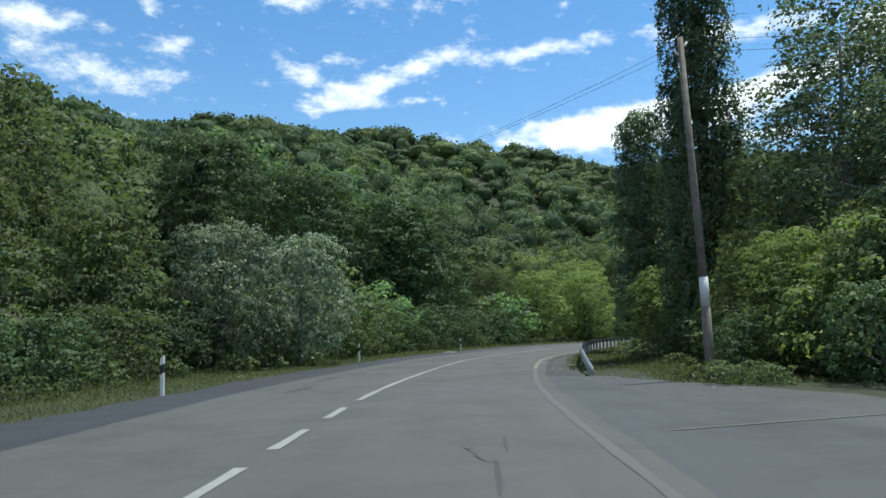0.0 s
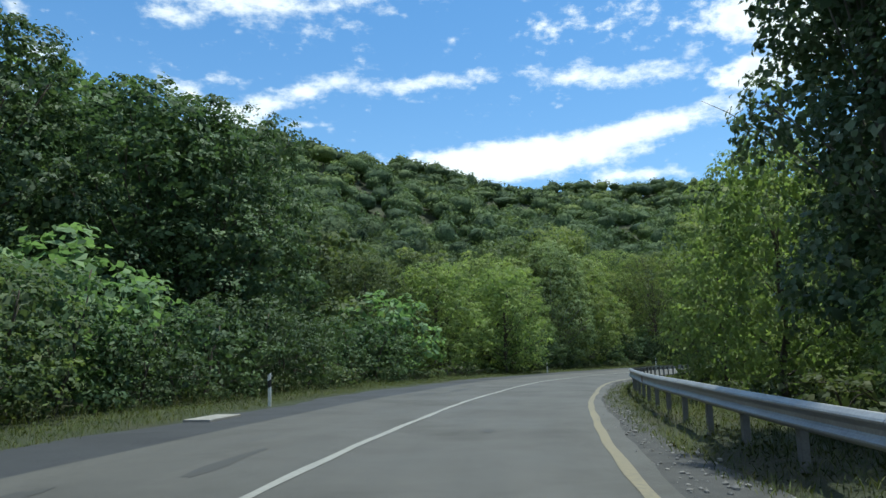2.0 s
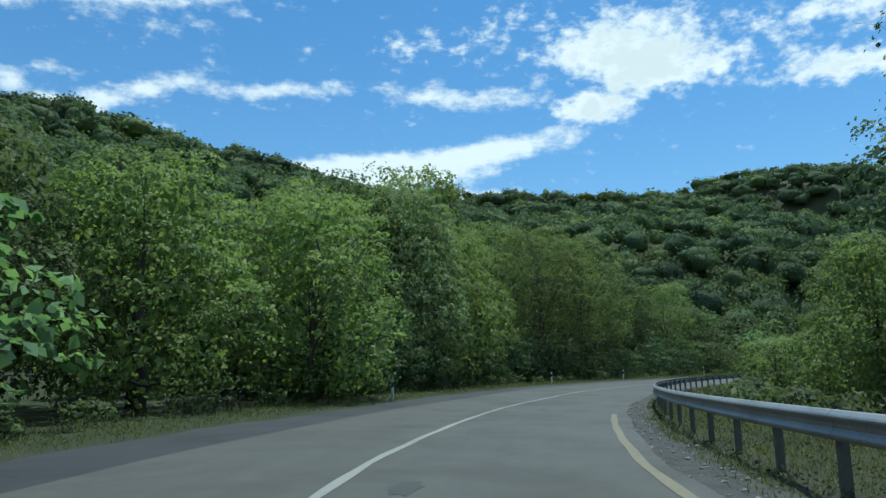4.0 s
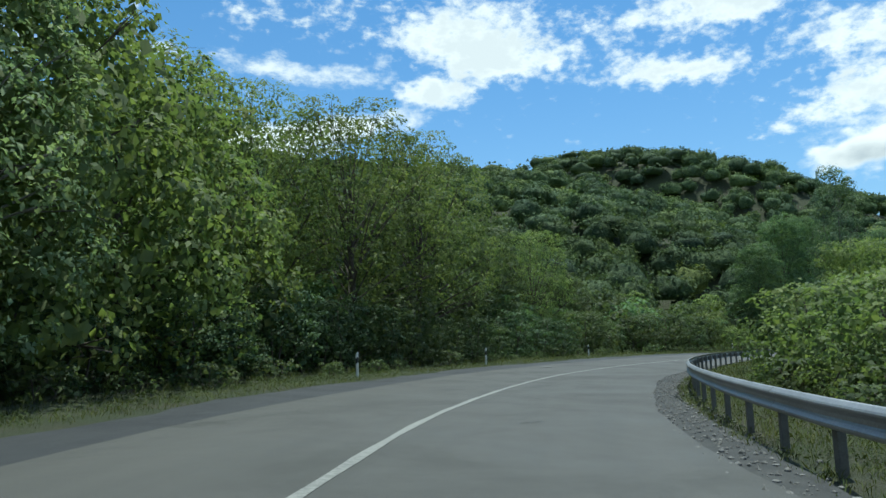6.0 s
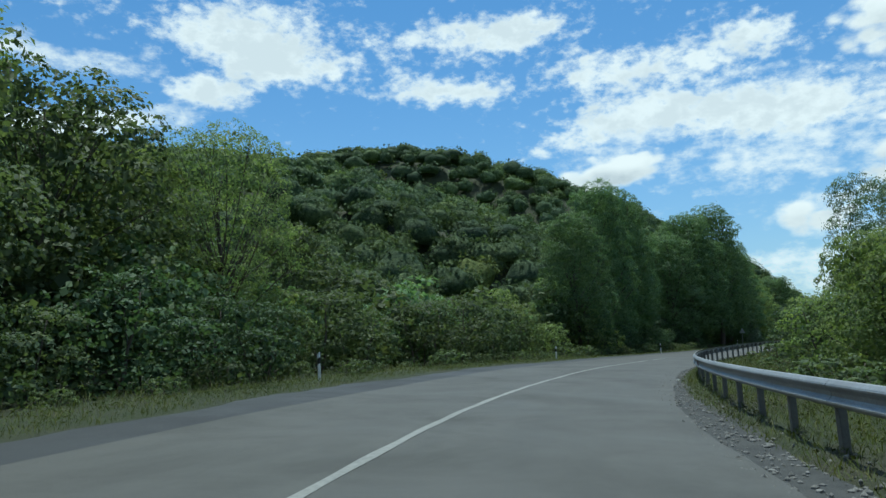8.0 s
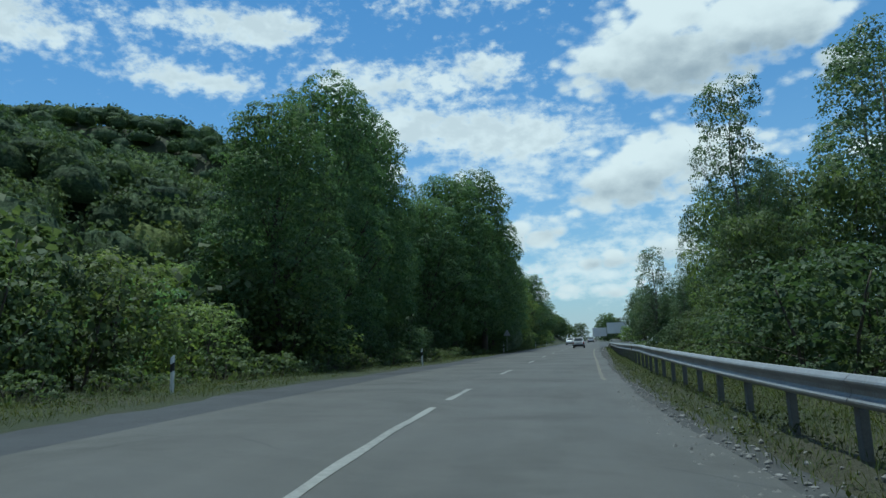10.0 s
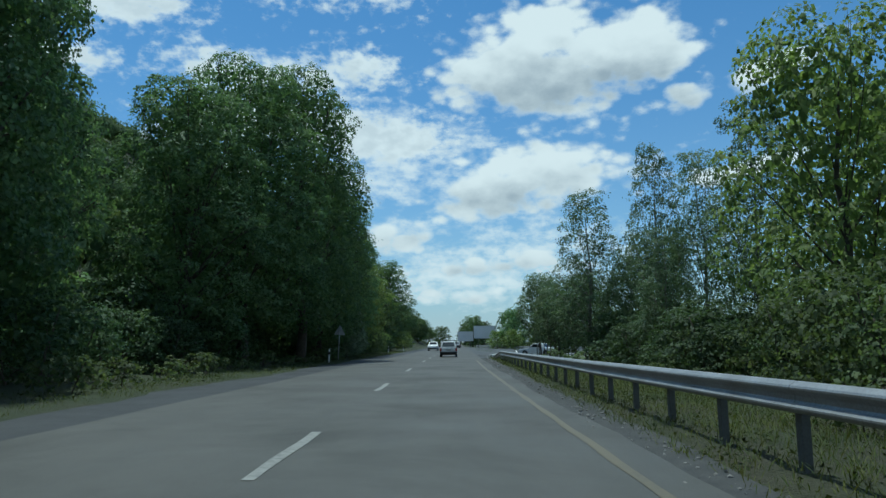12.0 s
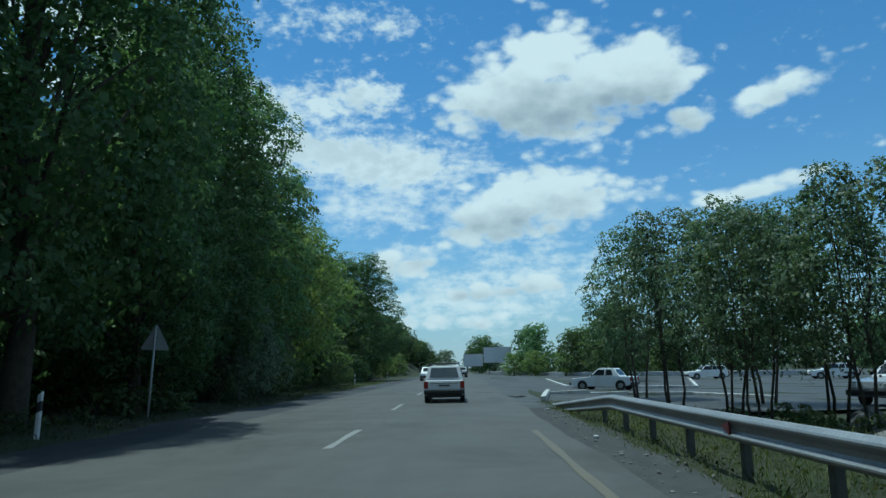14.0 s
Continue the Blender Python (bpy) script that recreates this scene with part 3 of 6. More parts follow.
HALF = [(0, 3.3), (92, 3.34), (106, 3.78), (232, 3.76), (246, 3.5)]


def half_width(s):
    """From the road's middle to its outer edge."""
    return float(np.interp(s, [q[0] for q in HALF], [q[1] for q in HALF]))


def ribbon(name, s0, s1, edges, material, lift=0.0, step=1.0, parent=None, n_of=None, skirt=0.0):
    """A strip along the road; edges: its lateral places, or n_of(s) that gives them; its UV is (n, s)."""
    bm = bmesh.new()
    uv = bm.loops.layers.uv.new("UVMap")
    rows = []
    count = max(1, round((s1 - s0) / step))
    for s in np.linspace(s0, s1, count + 1):
        ns = n_of(s) if n_of else edges
        row = []
        for k, n in enumerate(ns):
            px, py = at(s, n)
            drop = skirt if k in (0, len(ns) - 1) else 0.0
            row.append((bm.verts.new((px, py, float(road_z(s, n)) + lift - drop)), (n, s)))
        rows.append(row)
    for a, b in zip(rows, rows[1:]):
        for k in range(len(a) - 1):
            quad = (a[k], a[k + 1], b[k + 1], b[k])
            f = bm.faces.new([q[0] for q in quad])
            f.smooth = True
            for lp, q in zip(f.loops, quad):
                lp[uv].uv = q[1]
    return link_mesh(name, bm, material, parent)


# ---- land, road, markings ----
def axis_lines(lo, hi, fine, far):
    inner = list(np.arange(lo, hi + .1, fine))
    out, stepsize = [], fine
    a = lo
    while a > -far:
        stepsize *= 1.25
        a -= stepsize
        out.append(a)
    b, stepsize = hi, fine
    tail = []
    while b < far:
        stepsize *= 1.25
        b += stepsize
        tail.append(b)
    return np.array(out[::-1] + inner + tail)


def build_ground():
    xs, ys = axis_lines(-60, 320, 2.5, 3500), axis_lines(-40, 230, 2.5, 3500)
    gx, gy = np.meshgrid(xs, ys)
    fx, fy = gx.ravel(), gy.ravel()
    s, n = to_sn(fx, fy)
    z = ground_z(s, n, fx, fy) - .05 * (n > 0) * (n < 8) * (s > 20) * (s < 252)
    z = z + np.where((n < -10) | (n > 5), 0.12 * np.sin(fx * 0.9) * np.cos(fy * 0.8), 0)
    verts = np.stack([fx, fy, z], 1)
    nx, ny = len(xs), len(ys)
    i = (np.arange(ny - 1)[:, None] * nx + np.arange(nx - 1)[None, :]).ravel()
    faces = np.stack([i, i + 1, i + nx + 1, i + nx], 1)
    me = bpy.data.meshes.new("ground")
    me.from_pydata(verts.tolist(), [], faces.tolist())
    me.polygons.foreach_set("use_smooth", np.ones(len(faces), bool))
    return tagged(link_mesh("ground", me, M_GROUND), "grassy verge and wooded hillside beside the road", "ground", kind="structure")


build_ground()


def verge_wave(s, k):
    return 0.22 * math.sin(s * 0.37 + k) + 0.13 * math.sin(s * 1.1 + 2 * k) + 0.08 * math.sin(s * 2.9 + k)


tagged(ribbon("road", -140, 600, [-5.9, -4, -2.1, 0, 1.4, 2.15], M_ROAD, 0.0, 1.0,
              n_of=lambda s: [centre(s) - half_width(s) - 0.1 * verge_wave(s, 1), centre(s) - 1.9, centre(s), centre(s) + 2.0, centre(s) + 3.4, centre(s) + 4.15 + 0.22 * verge_wave(s, 3)]),
       "worn grey two-lane asphalt road through a bend", "road", kind="structure")
tagged(ribbon("shoulder_outer", -140, 600, [], M_SHOULDER, -0.015, 1.0,
              n_of=lambda s: [centre(s) - 5.2 - verge_wave(s, 5) - .25 * min(1, max(0, (s - 90) / 20)), centre(s) - 4.4, centre(s) - 3.1]),
       "dark old asphalt shoulder beside the road", "road shoulder", kind="structure")
tagged(ribbon("shoulder_inner", 21, 250, [], M_GRAVEL, -0.022, 1.0,
              n_of=lambda s: [centre(s) + 3.9, centre(s) + 4.5, max(2.75, centre(s) + 4.85) + 0.5 * verge_wave(s, 7)]),
       "dark loose gravel shoulder along the road edge", "road shoulder", kind="structure")
def build_verge():
    """The grass strip that carries the guard rail."""
    steps = [2.65, 2.9, 3.1, 3.25, 3.45, 4.2, 5.2, 6.2, 7.2, 8.2, 9.2, 10.2]
    ss = np.arange(23, 250.1, .8)
    gs, gn = np.meshgrid(ss, steps, indexing="ij")
    gn = gn + .12 * np.sin(gs * .9) + .08 * np.sin(gs * 2.7 + gn)
    x, y = at(gs.ravel(), gn.ravel())
    z = ground_z(gs.ravel(), gn.ravel(), x, y) + rise(gs.ravel(), gn.ravel()) + .035 * np.sin(gs.ravel() * 3.1 + gn.ravel() * 2) * (gn.ravel() > 3)
    z = np.where(gn.ravel() > 9.6, z - .15, np.where(gn.ravel() < 2.84, z - .06, z))
    z = z - .22 * np.clip((27 - gs.ravel()) / 4, 0, 1) - .2 * np.clip((gs.ravel() - 247) / 3, 0, 1)
    k = len(steps)
    i = (np.arange(len(ss) - 1)[:, None] * k + np.arange(k - 1)[None, :]).ravel()
    me = bpy.data.meshes.new("verge")
    me.from_pydata(np.stack([x, y, z], 1).tolist(), [], np.stack([i, i + 1, i + k + 1, i + k], 1).tolist())
    me.polygons.foreach_set("use_smooth", np.ones(len(i), bool))
    return tagged(link_mesh("verge", me, M_VERGE), "brownish grass verge under the guard rail", "verge", kind="structure")


build_verge()
# side road and pull-off before the rail
tagged(ribbon("road_side", -140, 21, [2.05, 4, 6, 8, 11], M_LOT, -0.012, 1.0,
              n_of=lambda s: [centre(s) + 3.8, centre(s) + 4.6, min(4.5, 5.6 - max(0, s - 14) * .45), 6.3 + .5 * verge_wave(s, 2) - max(0, s - 14) * .42, 7.2 + verge_wave(s, 4) + max(0, 8 - s) * .9 - max(0, s - 14) * .5]),
       "patched dark asphalt pull-off beside the road", "road", kind="structure")
# junction and parking area at the far end
tagged(ribbon("road_junction", 248, 380, [2.0, 5, 9, 20, 40, 70], M_LOT, -0.012, 2.0,
              n_of=lambda s: [centre(s) + 3.8, 2.6 + min(3, (s - 248) * .4), 4 + min(5, (s - 248) * .5), 5 + min(16, (s - 248) * 1.0), 6 + min(36, (s - 248) * 2.2), 7 + min(70, (s - 248) * 4)]),
       "dark patched asphalt junction and parking area", "road", kind="structure")
road = bpy.data.objects["road"]


def mark(name, s0, s1, width, material, label, off=0.0):
    return tagged(ribbon(name, s0, s1, [], material, 0.006, 0.5, n_of=lambda s: [centre(s) + off - width / 2 + .012 * math.sin(s * 2.3), centre(s) + off + width / 2 + .012 * math.sin(s * 1.7 + 1)]),
                  label, "road marking", kind="structure")


mark("centre_line", 14.0, 172, 0.14, M_WHITE_LINE, "worn solid white centre line on asphalt")
for s0, s1 in ((11.0, 12.6), (8.0, 9.7), (5.2, 6.9), (2.3, 4.0), (-.6, 1.1), (-3.5, -1.8)):
    mark("centre_dash", s0, s1, 0.14, M_WHITE_LINE, "short worn white centre dash on asphalt")
for s0 in (173.6, 185.0, 197.4, 209.4, 222.2, 237.2, 247.8, 259.8, 271.8, 283.8, 295.8, 307.8, 319.8, 331.8, 343.8, 355.8, 367.8, 379.8):
    mark("centre_dash", s0, s0 + 3.5, 0.14, M_WHITE_LINE, "worn white centre dash on asphalt")
mark("edge_line_inner", -30, 26, 0.14, M_FAINT_LINE, "almost worn away pale edge line on asphalt", 3.78)
mark("edge_line_inner", 26, 84, 0.16, M_YELLOW_LINE, "faded yellowish edge line on asphalt", 3.78)
mark("edge_line_inner", 181, 240, 0.13, M_WORN_LINE, "faded yellowish edge line on asphalt", 3.62)


bm = bmesh.new()
uv = bm.loops.layers.uv.new("UVMap")
for i in range(8):
    quad = [(9.2 + .36 * k + o, 2.5 + .9 * k) for k, o in ((i, -.05), (i + 1, -.05), (i + 1, .05), (i, .05))]
    f = bm.faces.new([bm.verts.new((*at(u, v), float(road_z(u, v)) - .004)) for u, v in quad])
    for lp, q in zip(f.loops, quad):
        lp[uv].uv = q
tagged(link_mesh("pull_off_line", bm, M_FAINT_LINE), "faint worn white line across the pull-off", "road marking", kind="structure")

# tar-filled cracks and dark patches on the lanes
def tar_patch(s, n, length, width, seed):
    rng = random.Random(seed)
    bm = bmesh.new()
    uv = bm.loops.layers.uv.new("UVMap")
    k = 14
    ring = []
    for i in range(k):
        a = 2 * math.pi * i / k
        r = 0.7 + 0.45 * rng.random()
        ss, nn = s + math.cos(a) * length * r / 2, n + math.sin(a) * width * r / 2
        ring.append(bm.verts.new((*at(ss, nn), float(road_z(ss, nn)) + 0.004)))
    bm.faces.new(ring)
    bmesh.ops.triangulate(bm, faces=bm.faces[:])
    return tagged(link_mesh("tar_patch", bm, M_TAR), "dark bitumen repair patch on the lane", "road patch", kind="structure")


for i, (s, n, ln, wd) in enumerate(((35.5, -3.9, 3.2, .5), (38.5, -4.6, 1.6, .35), (41, -3.4, 2.6, .3), (33, .4, 1.2, .5), (45, -.2, .7, .3), (58, -4.1, 2.4, .5), (61.5, -3.6, 3.4, .55),
                                    (66, -4.4, 1.4, .4), (70, -1.2, 1.0, .4), (86, -.6, 1.4, .35), (151.5, 1.7, 1.5, .25),
                                    (6.4, .2, 1.8, .07), (8.3, .35, 1.2, .06), (17, -4.5, 2.0, .4), (21, -4.9, 2.5, .3), (254, 1.2, 5, .8), (259, 2.2, 6, 1.2))):
    tar_patch(s, n, ln, wd, i)
def crack(s, n, steps, seed):
    """A thin branching crack along the lane."""
    rng = random.Random(seed)
    bm = bmesh.new()
    ends = [(s, n, rng.uniform(-.5, .5))]
    for k in range(steps):
        i = -1 if rng.random() < .75 else rng.randrange(len(ends))
        cs, cn, ca = ends[i]
        a = ca + rng.uniform(-1.1, 1.1)
        ln, w = rng.uniform(.06, .2), rng.uniform(.003, .008)
        ns, nn = cs + math.cos(a) * ln, cn + math.sin(a) * ln
        q = [(cs - math.sin(a) * w, cn + math.cos(a) * w), (ns - math.sin(a) * w * .7, nn + math.cos(a) * w * .7), (ns + math.sin(a) * w * .7, nn - math.cos(a) * w * .7), (cs + math.sin(a) * w, cn - math.cos(a) * w)]
        bm.faces.new([bm.verts.new((*at(u, v), float(road_z(u, v)) + .005)) for u, v in q])
        ends.append((ns, nn, ca * .6 + a * .4))
    return tagged(link_mesh("road_crack", bm, M_CRACK), "thin dark crack in the worn asphalt", "road crack", kind="structure")


for i, (s, n, k) in enumerate(((88.5, -.35, 26), (90.5, .1, 18), (7, .25, 12), (37, .6, 14), (44, -.9, 10), (104, -.4, 16), (113, .5, 14), (121, -3.9, 16), (139, -.2, 14), (156, .7, 12), (163, -.9, 14), (203, -.6, 14), (219, .6, 16), (231, .2, 12), (33, -4.3, 18), (52, -4.0, 14))):
    crack(s, n, k, 100 + i)
# drain cover on the far lane
bm = bmesh.new()
bmesh.ops.create_cone(bm, cap_ends=True, segments=20, radius1=.36, radius2=.34, depth=.03)
cover = tagged(link_mesh("drain_cover", bm, M_POST_STEEL), "dark iron drain cover set in the road", "drain cover")
cover.location = (*at(128.8, -4.8), float(road_z(128.8, -4.8)) + .012)
# concrete slab beside the marker post
bm = bmesh.new()
box(bm, -.8, .8, -.32, .32, 0, .09, .02)
slab = tagged(link_mesh("concrete_slab", bm, M_CONCRETE), "flat pale concrete slab lying in the verge", "slab")
slab.matrix_world = Matrix.Translation((*at(47.5, -6.7), float(road_z(47.5, -6.7)) - .05)) @ Matrix.Rotation(heading(47.5), 4, "Z")

# ---- plants ----
def quads_mesh(name, verts, material, soft=None):
    """A mesh of separate four-cornered leaves from an array (count, 4, 3); soft: the way each leaf's clump faces."""
    count = len(verts)
    if soft is not None:
        face = np.cross(verts[:, 2] - verts[:, 0], verts[:, 3] - verts[:, 1])
        back = (face * (soft if soft.ndim == 2 else soft.mean(1))).sum(1) < 0
        verts = np.where(back[:, None, None], verts[:, ::-1], verts)
    me = bpy.data.meshes.new(name)
    me.vertices.add(count * 4)
    me.vertices.foreach_set("co", verts.reshape(-1).astype(np.float32))
    me.loops.add(count * 4)
    me.loops.foreach_set("vertex_index", np.arange(count * 4, dtype=np.int32))
    me.polygons.add(count)
    me.polygons.foreach_set("loop_start", np.arange(0, count * 4, 4, dtype=np.int32))
    me.update(calc_edges=True)
    me.validate()
    me.materials.append(material)
    if soft is not None:
        me.polygons.foreach_set("use_smooth", np.ones(count, bool))
        if soft.ndim == 2:
            soft = np.repeat(soft[:, None, :], 4, 1)
        soft = soft / (np.linalg.norm(soft, axis=2, keepdims=True) + 1e-9)
        soft = np.where(back[:, None, None], soft[:, ::-1], soft)
        me.normals_split_custom_set(soft.reshape(-1, 3).tolist())
    return me


def leaf_quads(rng, centre, normal, size, slim=0.55):
    """Pointed leaves: base, side, tip, side, slightly folded along the midrib."""
    n = normal / np.linalg.norm(normal, axis=1, keepdims=True)
    t = np.cross(n, rng.normal(size=n.shape))
    t /= np.linalg.norm(t, axis=1, keepdims=True) + 1e-9
    b = np.cross(n, t)
    ln, wd = size[:, None] * .5, size[:, None] * .5 * slim
    fold = n * size[:, None] * .12
    return np.stack([centre - t * ln, centre - b * wd + fold, centre + t * ln, centre + b * wd + fold], 1)


def crown_points(rng, lobes, clumps, per, spread, drop=0.0, puff=(1, 1, .68)):
    """Leaves on rounded sprays that sit on the outer skin of overlapping boughs: place, leaf normal, spray centres, spray normal."""
    lobes = np.array(lobes, float)
    area = lobes[:, 3] * lobes[:, 5]
    tries = clumps * 7
    pick = rng.choice(len(lobes), tries, p=area / area.sum())
    d = rng.normal(size=(tries, 3))
    d /= np.linalg.norm(d, axis=1, keepdims=True)
    d[:, 2] = np.where(d[:, 2] < -.5, -d[:, 2], d[:, 2])
    cc = lobes[pick, :3] + d * lobes[pick, 3:6] * rng.uniform(.84, 1.04, (tries, 1))
    # sprays buried in another bough are left out, the others keep their distance
    gap = np.linalg.norm((cc[:, None] - lobes[None, :, :3]) / lobes[None, :, 3:6], axis=2)
    free = np.flatnonzero((gap < .8).sum(1) == 0)
    kept, spare = [], []
    for i in free:
        near = len(kept) and (((cc[kept] - cc[i]) / np.array(puff)) ** 2).sum(1).min() < (spread * 1.75) ** 2
        (spare if near else kept).append(i)
        if len(kept) == clumps:
            break
    kept = np.array((kept + spare)[:clumps])
    cc, d = cc[kept], d[kept]
    count = len(kept)
    radius = spread * 1.5 * rng.uniform(.65, 1.3, count)
    out = np.repeat(d, per, 0)
    u = rng.normal(size=(count * per, 3)) + out * .55 + np.array([0, 0, .55])
    u /= np.linalg.norm(u, axis=1, keepdims=True)
    reach = rng.uniform(.4, 1.0, (len(u), 1)) ** .5 * np.where(rng.random((len(u), 1)) < .1, rng.uniform(1.1, 1.6, (len(u), 1)), 1)
    p = np.repeat(cc, per, 0) + u * reach * np.repeat(radius, per)[:, None] * np.array(puff)
    nrm = u * .7 + out * .3 + np.array([0, 0, .45]) + rng.normal(size=p.shape) * .5
    p[:, 2] -= drop * rng.random(len(p)) ** 2
    soft = u * .8 + out * .45 + np.array([0, 0, .25]) + rng.normal(size=p.shape) * .14
    return p, nrm, cc, soft


def random_lobes(rng, count, h0, h1, r, flat=.8, taper=.6):
    """Lobes that fill a crown from h0 to h1 with a half breadth r, narrower towards the top by taper."""
    out = []
    for i in range(count):
        f = (i + rng.uniform(.1, .9)) / count
        z = h0 + (h1 - h0) * f
        wide = r * (1 - taper * f ** 1.6) * (0.75 + 0.5 * min(1, f * 4))
        a = i * 2.4 + rng.uniform(-.5, .5)
        size = wide * rng.uniform(.42, .62)
        off = max(0, wide - size) * rng.uniform(.75, 1.1)
        zz = min(z, h1 - size * flat * .9)
        out.append((math.cos(a) * off, math.sin(a) * off, zz, size, size, size * flat))
    return out


def wood(rng, h, r0, tips, fork, lean=(0, 0), stems=1, sides=7):
    """Trunk with limbs to some of the crown's clumps, each limb ending in twigs."""
    bm = bmesh.new()
    for k in range(stems):
        a = 2 * math.pi * k / max(1, stems) + rng.uniform(0, 1)
        spread = 0 if stems == 1 else .35
        base = Vector((math.cos(a) * spread, math.sin(a) * spread, -.25))
        top = Vector((lean[0] + math.cos(a) * spread * 3, lean[1] + math.sin(a) * spread * 3, h * .86))
        path, radii = [], []
        for i in range(7):
            f = i / 6
            p = base.lerp(top, f) + Vector((rng.normal() * .09, rng.normal() * .09, 0)) * (h * .12) * (1 if 0 < i else 0)
            path.append(p)
            radii.append((r0 * (1.35 if i == 0 else 1) * (1 - f) ** .8 + .025) / (1 if stems == 1 else 1.5))
        tube(bm, path, radii, sides)
        own = tips[k::stems]
        for tip in own:
            tip = Vector(tip)
            f = min(.93, max(fork, (tip.z / h) * rng.uniform(.45, .75)))
            i = min(5, int(f * 6))
            start = path[i].lerp(path[i + 1], f * 6 - i)
            mid = start.lerp(tip, .5) + Vector((rng.normal() * .12, rng.normal() * .12, abs(rng.normal()) * .2))
            r = max(.02, r0 * (1 - f) * .45)
            tube(bm, [start, mid, tip], [r, r * .6, r * .18], 5, False)
            for j in range(3):
                e = tip + Vector((rng.normal(), rng.normal(), rng.normal() * .6)) * .5
                tube(bm, [mid.lerp(tip, .6), tip.lerp(e, .5), e], [r * .3, r * .2, r * .08], 3, False)
    me = bpy.data.meshes.new("trunk")
    bm.to_mesh(me)
    bm.free()
    return me


PLANTS = {}


def plant_kind(key, seed, name, label, category, h, leaf_mat, bark, lobes, clumps, per, spread, size, slim=.55, trunk=.2, fork=.3, limbs=14, stems=1, lean=(0, 0), drop=0.0, core=0, puff=(1, 1, .68)):
    """Builds one plant as a thing with trunk and crown; later ones are copies of it."""
    rng = np.random.default_rng(seed)
    p, nrm, cc, soft = crown_points(rng, lobes, clumps, per, spread, drop, puff)
    low = p[:, 2] > .03
    p, nrm, soft = p[low], nrm[low], soft[low]
    sizes = size * rng.uniform(.6, 1.35, len(p))
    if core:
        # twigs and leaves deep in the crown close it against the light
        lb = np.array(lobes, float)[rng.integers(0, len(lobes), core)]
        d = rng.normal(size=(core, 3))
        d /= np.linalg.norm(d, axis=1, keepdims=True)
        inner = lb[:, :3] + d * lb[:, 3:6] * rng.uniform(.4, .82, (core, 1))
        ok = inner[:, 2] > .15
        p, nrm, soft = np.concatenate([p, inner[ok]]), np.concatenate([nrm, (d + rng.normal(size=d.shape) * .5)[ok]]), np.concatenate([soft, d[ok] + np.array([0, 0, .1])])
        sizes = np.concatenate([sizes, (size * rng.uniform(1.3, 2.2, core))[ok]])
    q = leaf_quads(rng, p, nrm, sizes, slim if slim > .4 else .5)
    PLANTS[key] = dict(name=name, label=label, category=category, h=h, crown=quads_mesh("crown", q, leaf_mat, soft), bark=bark,
                       wood=wood(rng, h, trunk, cc[rng.choice(len(cc), min(limbs, len(cc)), replace=False)], fork, lean, stems))
    PLANTS[key]["wood"].materials.append(bark)


def plant(key, x, y, h, breadth=1.0, turn=None, group="", label="", lean=0.0, lean_dir=0.0, sink=.0, on=None):
    k = PLANTS[key]
    ob = new(k["name"])
    ob.empty_display_size = .2
    tagged(ob, label or k["label"], k["category"], group)
    for nm, me in (("trunk", k["wood"]), ("crown", k["crown"])):
        c = new(nm, me)
        c.parent = ob
    turn = RNG.uniform(0, 6.283) if turn is None else turn
    sc = h / k["h"]
    z = float(land(x, y)[0]) - sink if on is None else on
    ob.matrix_basis = Matrix.Translation((x, y, z)) @ Matrix.Rotation(lean, 4, Vector((math.cos(lean_dir), math.sin(lean_dir), 0))) @ Matrix.Rotation(turn, 4, "Z") @ Matrix.Diagonal((sc * breadth, sc * breadth, sc, 1))
    return ob


def plant_sn(key, s, n, h, breadth=1.0, **kw):
    return plant(key, *[float(v) for v in at(s, n)], h, breadth, **kw)


RNG = random.Random(11)
R0 = np.random.default_rng
for i, seed in enumerate((1, 2, 3)):
    r = R0(seed)
    plant_kind(f"broad{i}", seed, "broadleaf_tree", "tall dense dark green broadleaf tree, leaves deepened for shade", "tree", 14, L_SHADED, M_BARK, random_lobes(r, 20, 2.0, 14, 5.4, .75, .5), 300, 64, .44, .185, .8, trunk=.26, fork=.15, limbs=22, core=4200)
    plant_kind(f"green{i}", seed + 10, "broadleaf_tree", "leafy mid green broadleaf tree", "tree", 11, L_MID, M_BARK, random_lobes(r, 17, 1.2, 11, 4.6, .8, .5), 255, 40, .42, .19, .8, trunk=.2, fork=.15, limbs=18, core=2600)
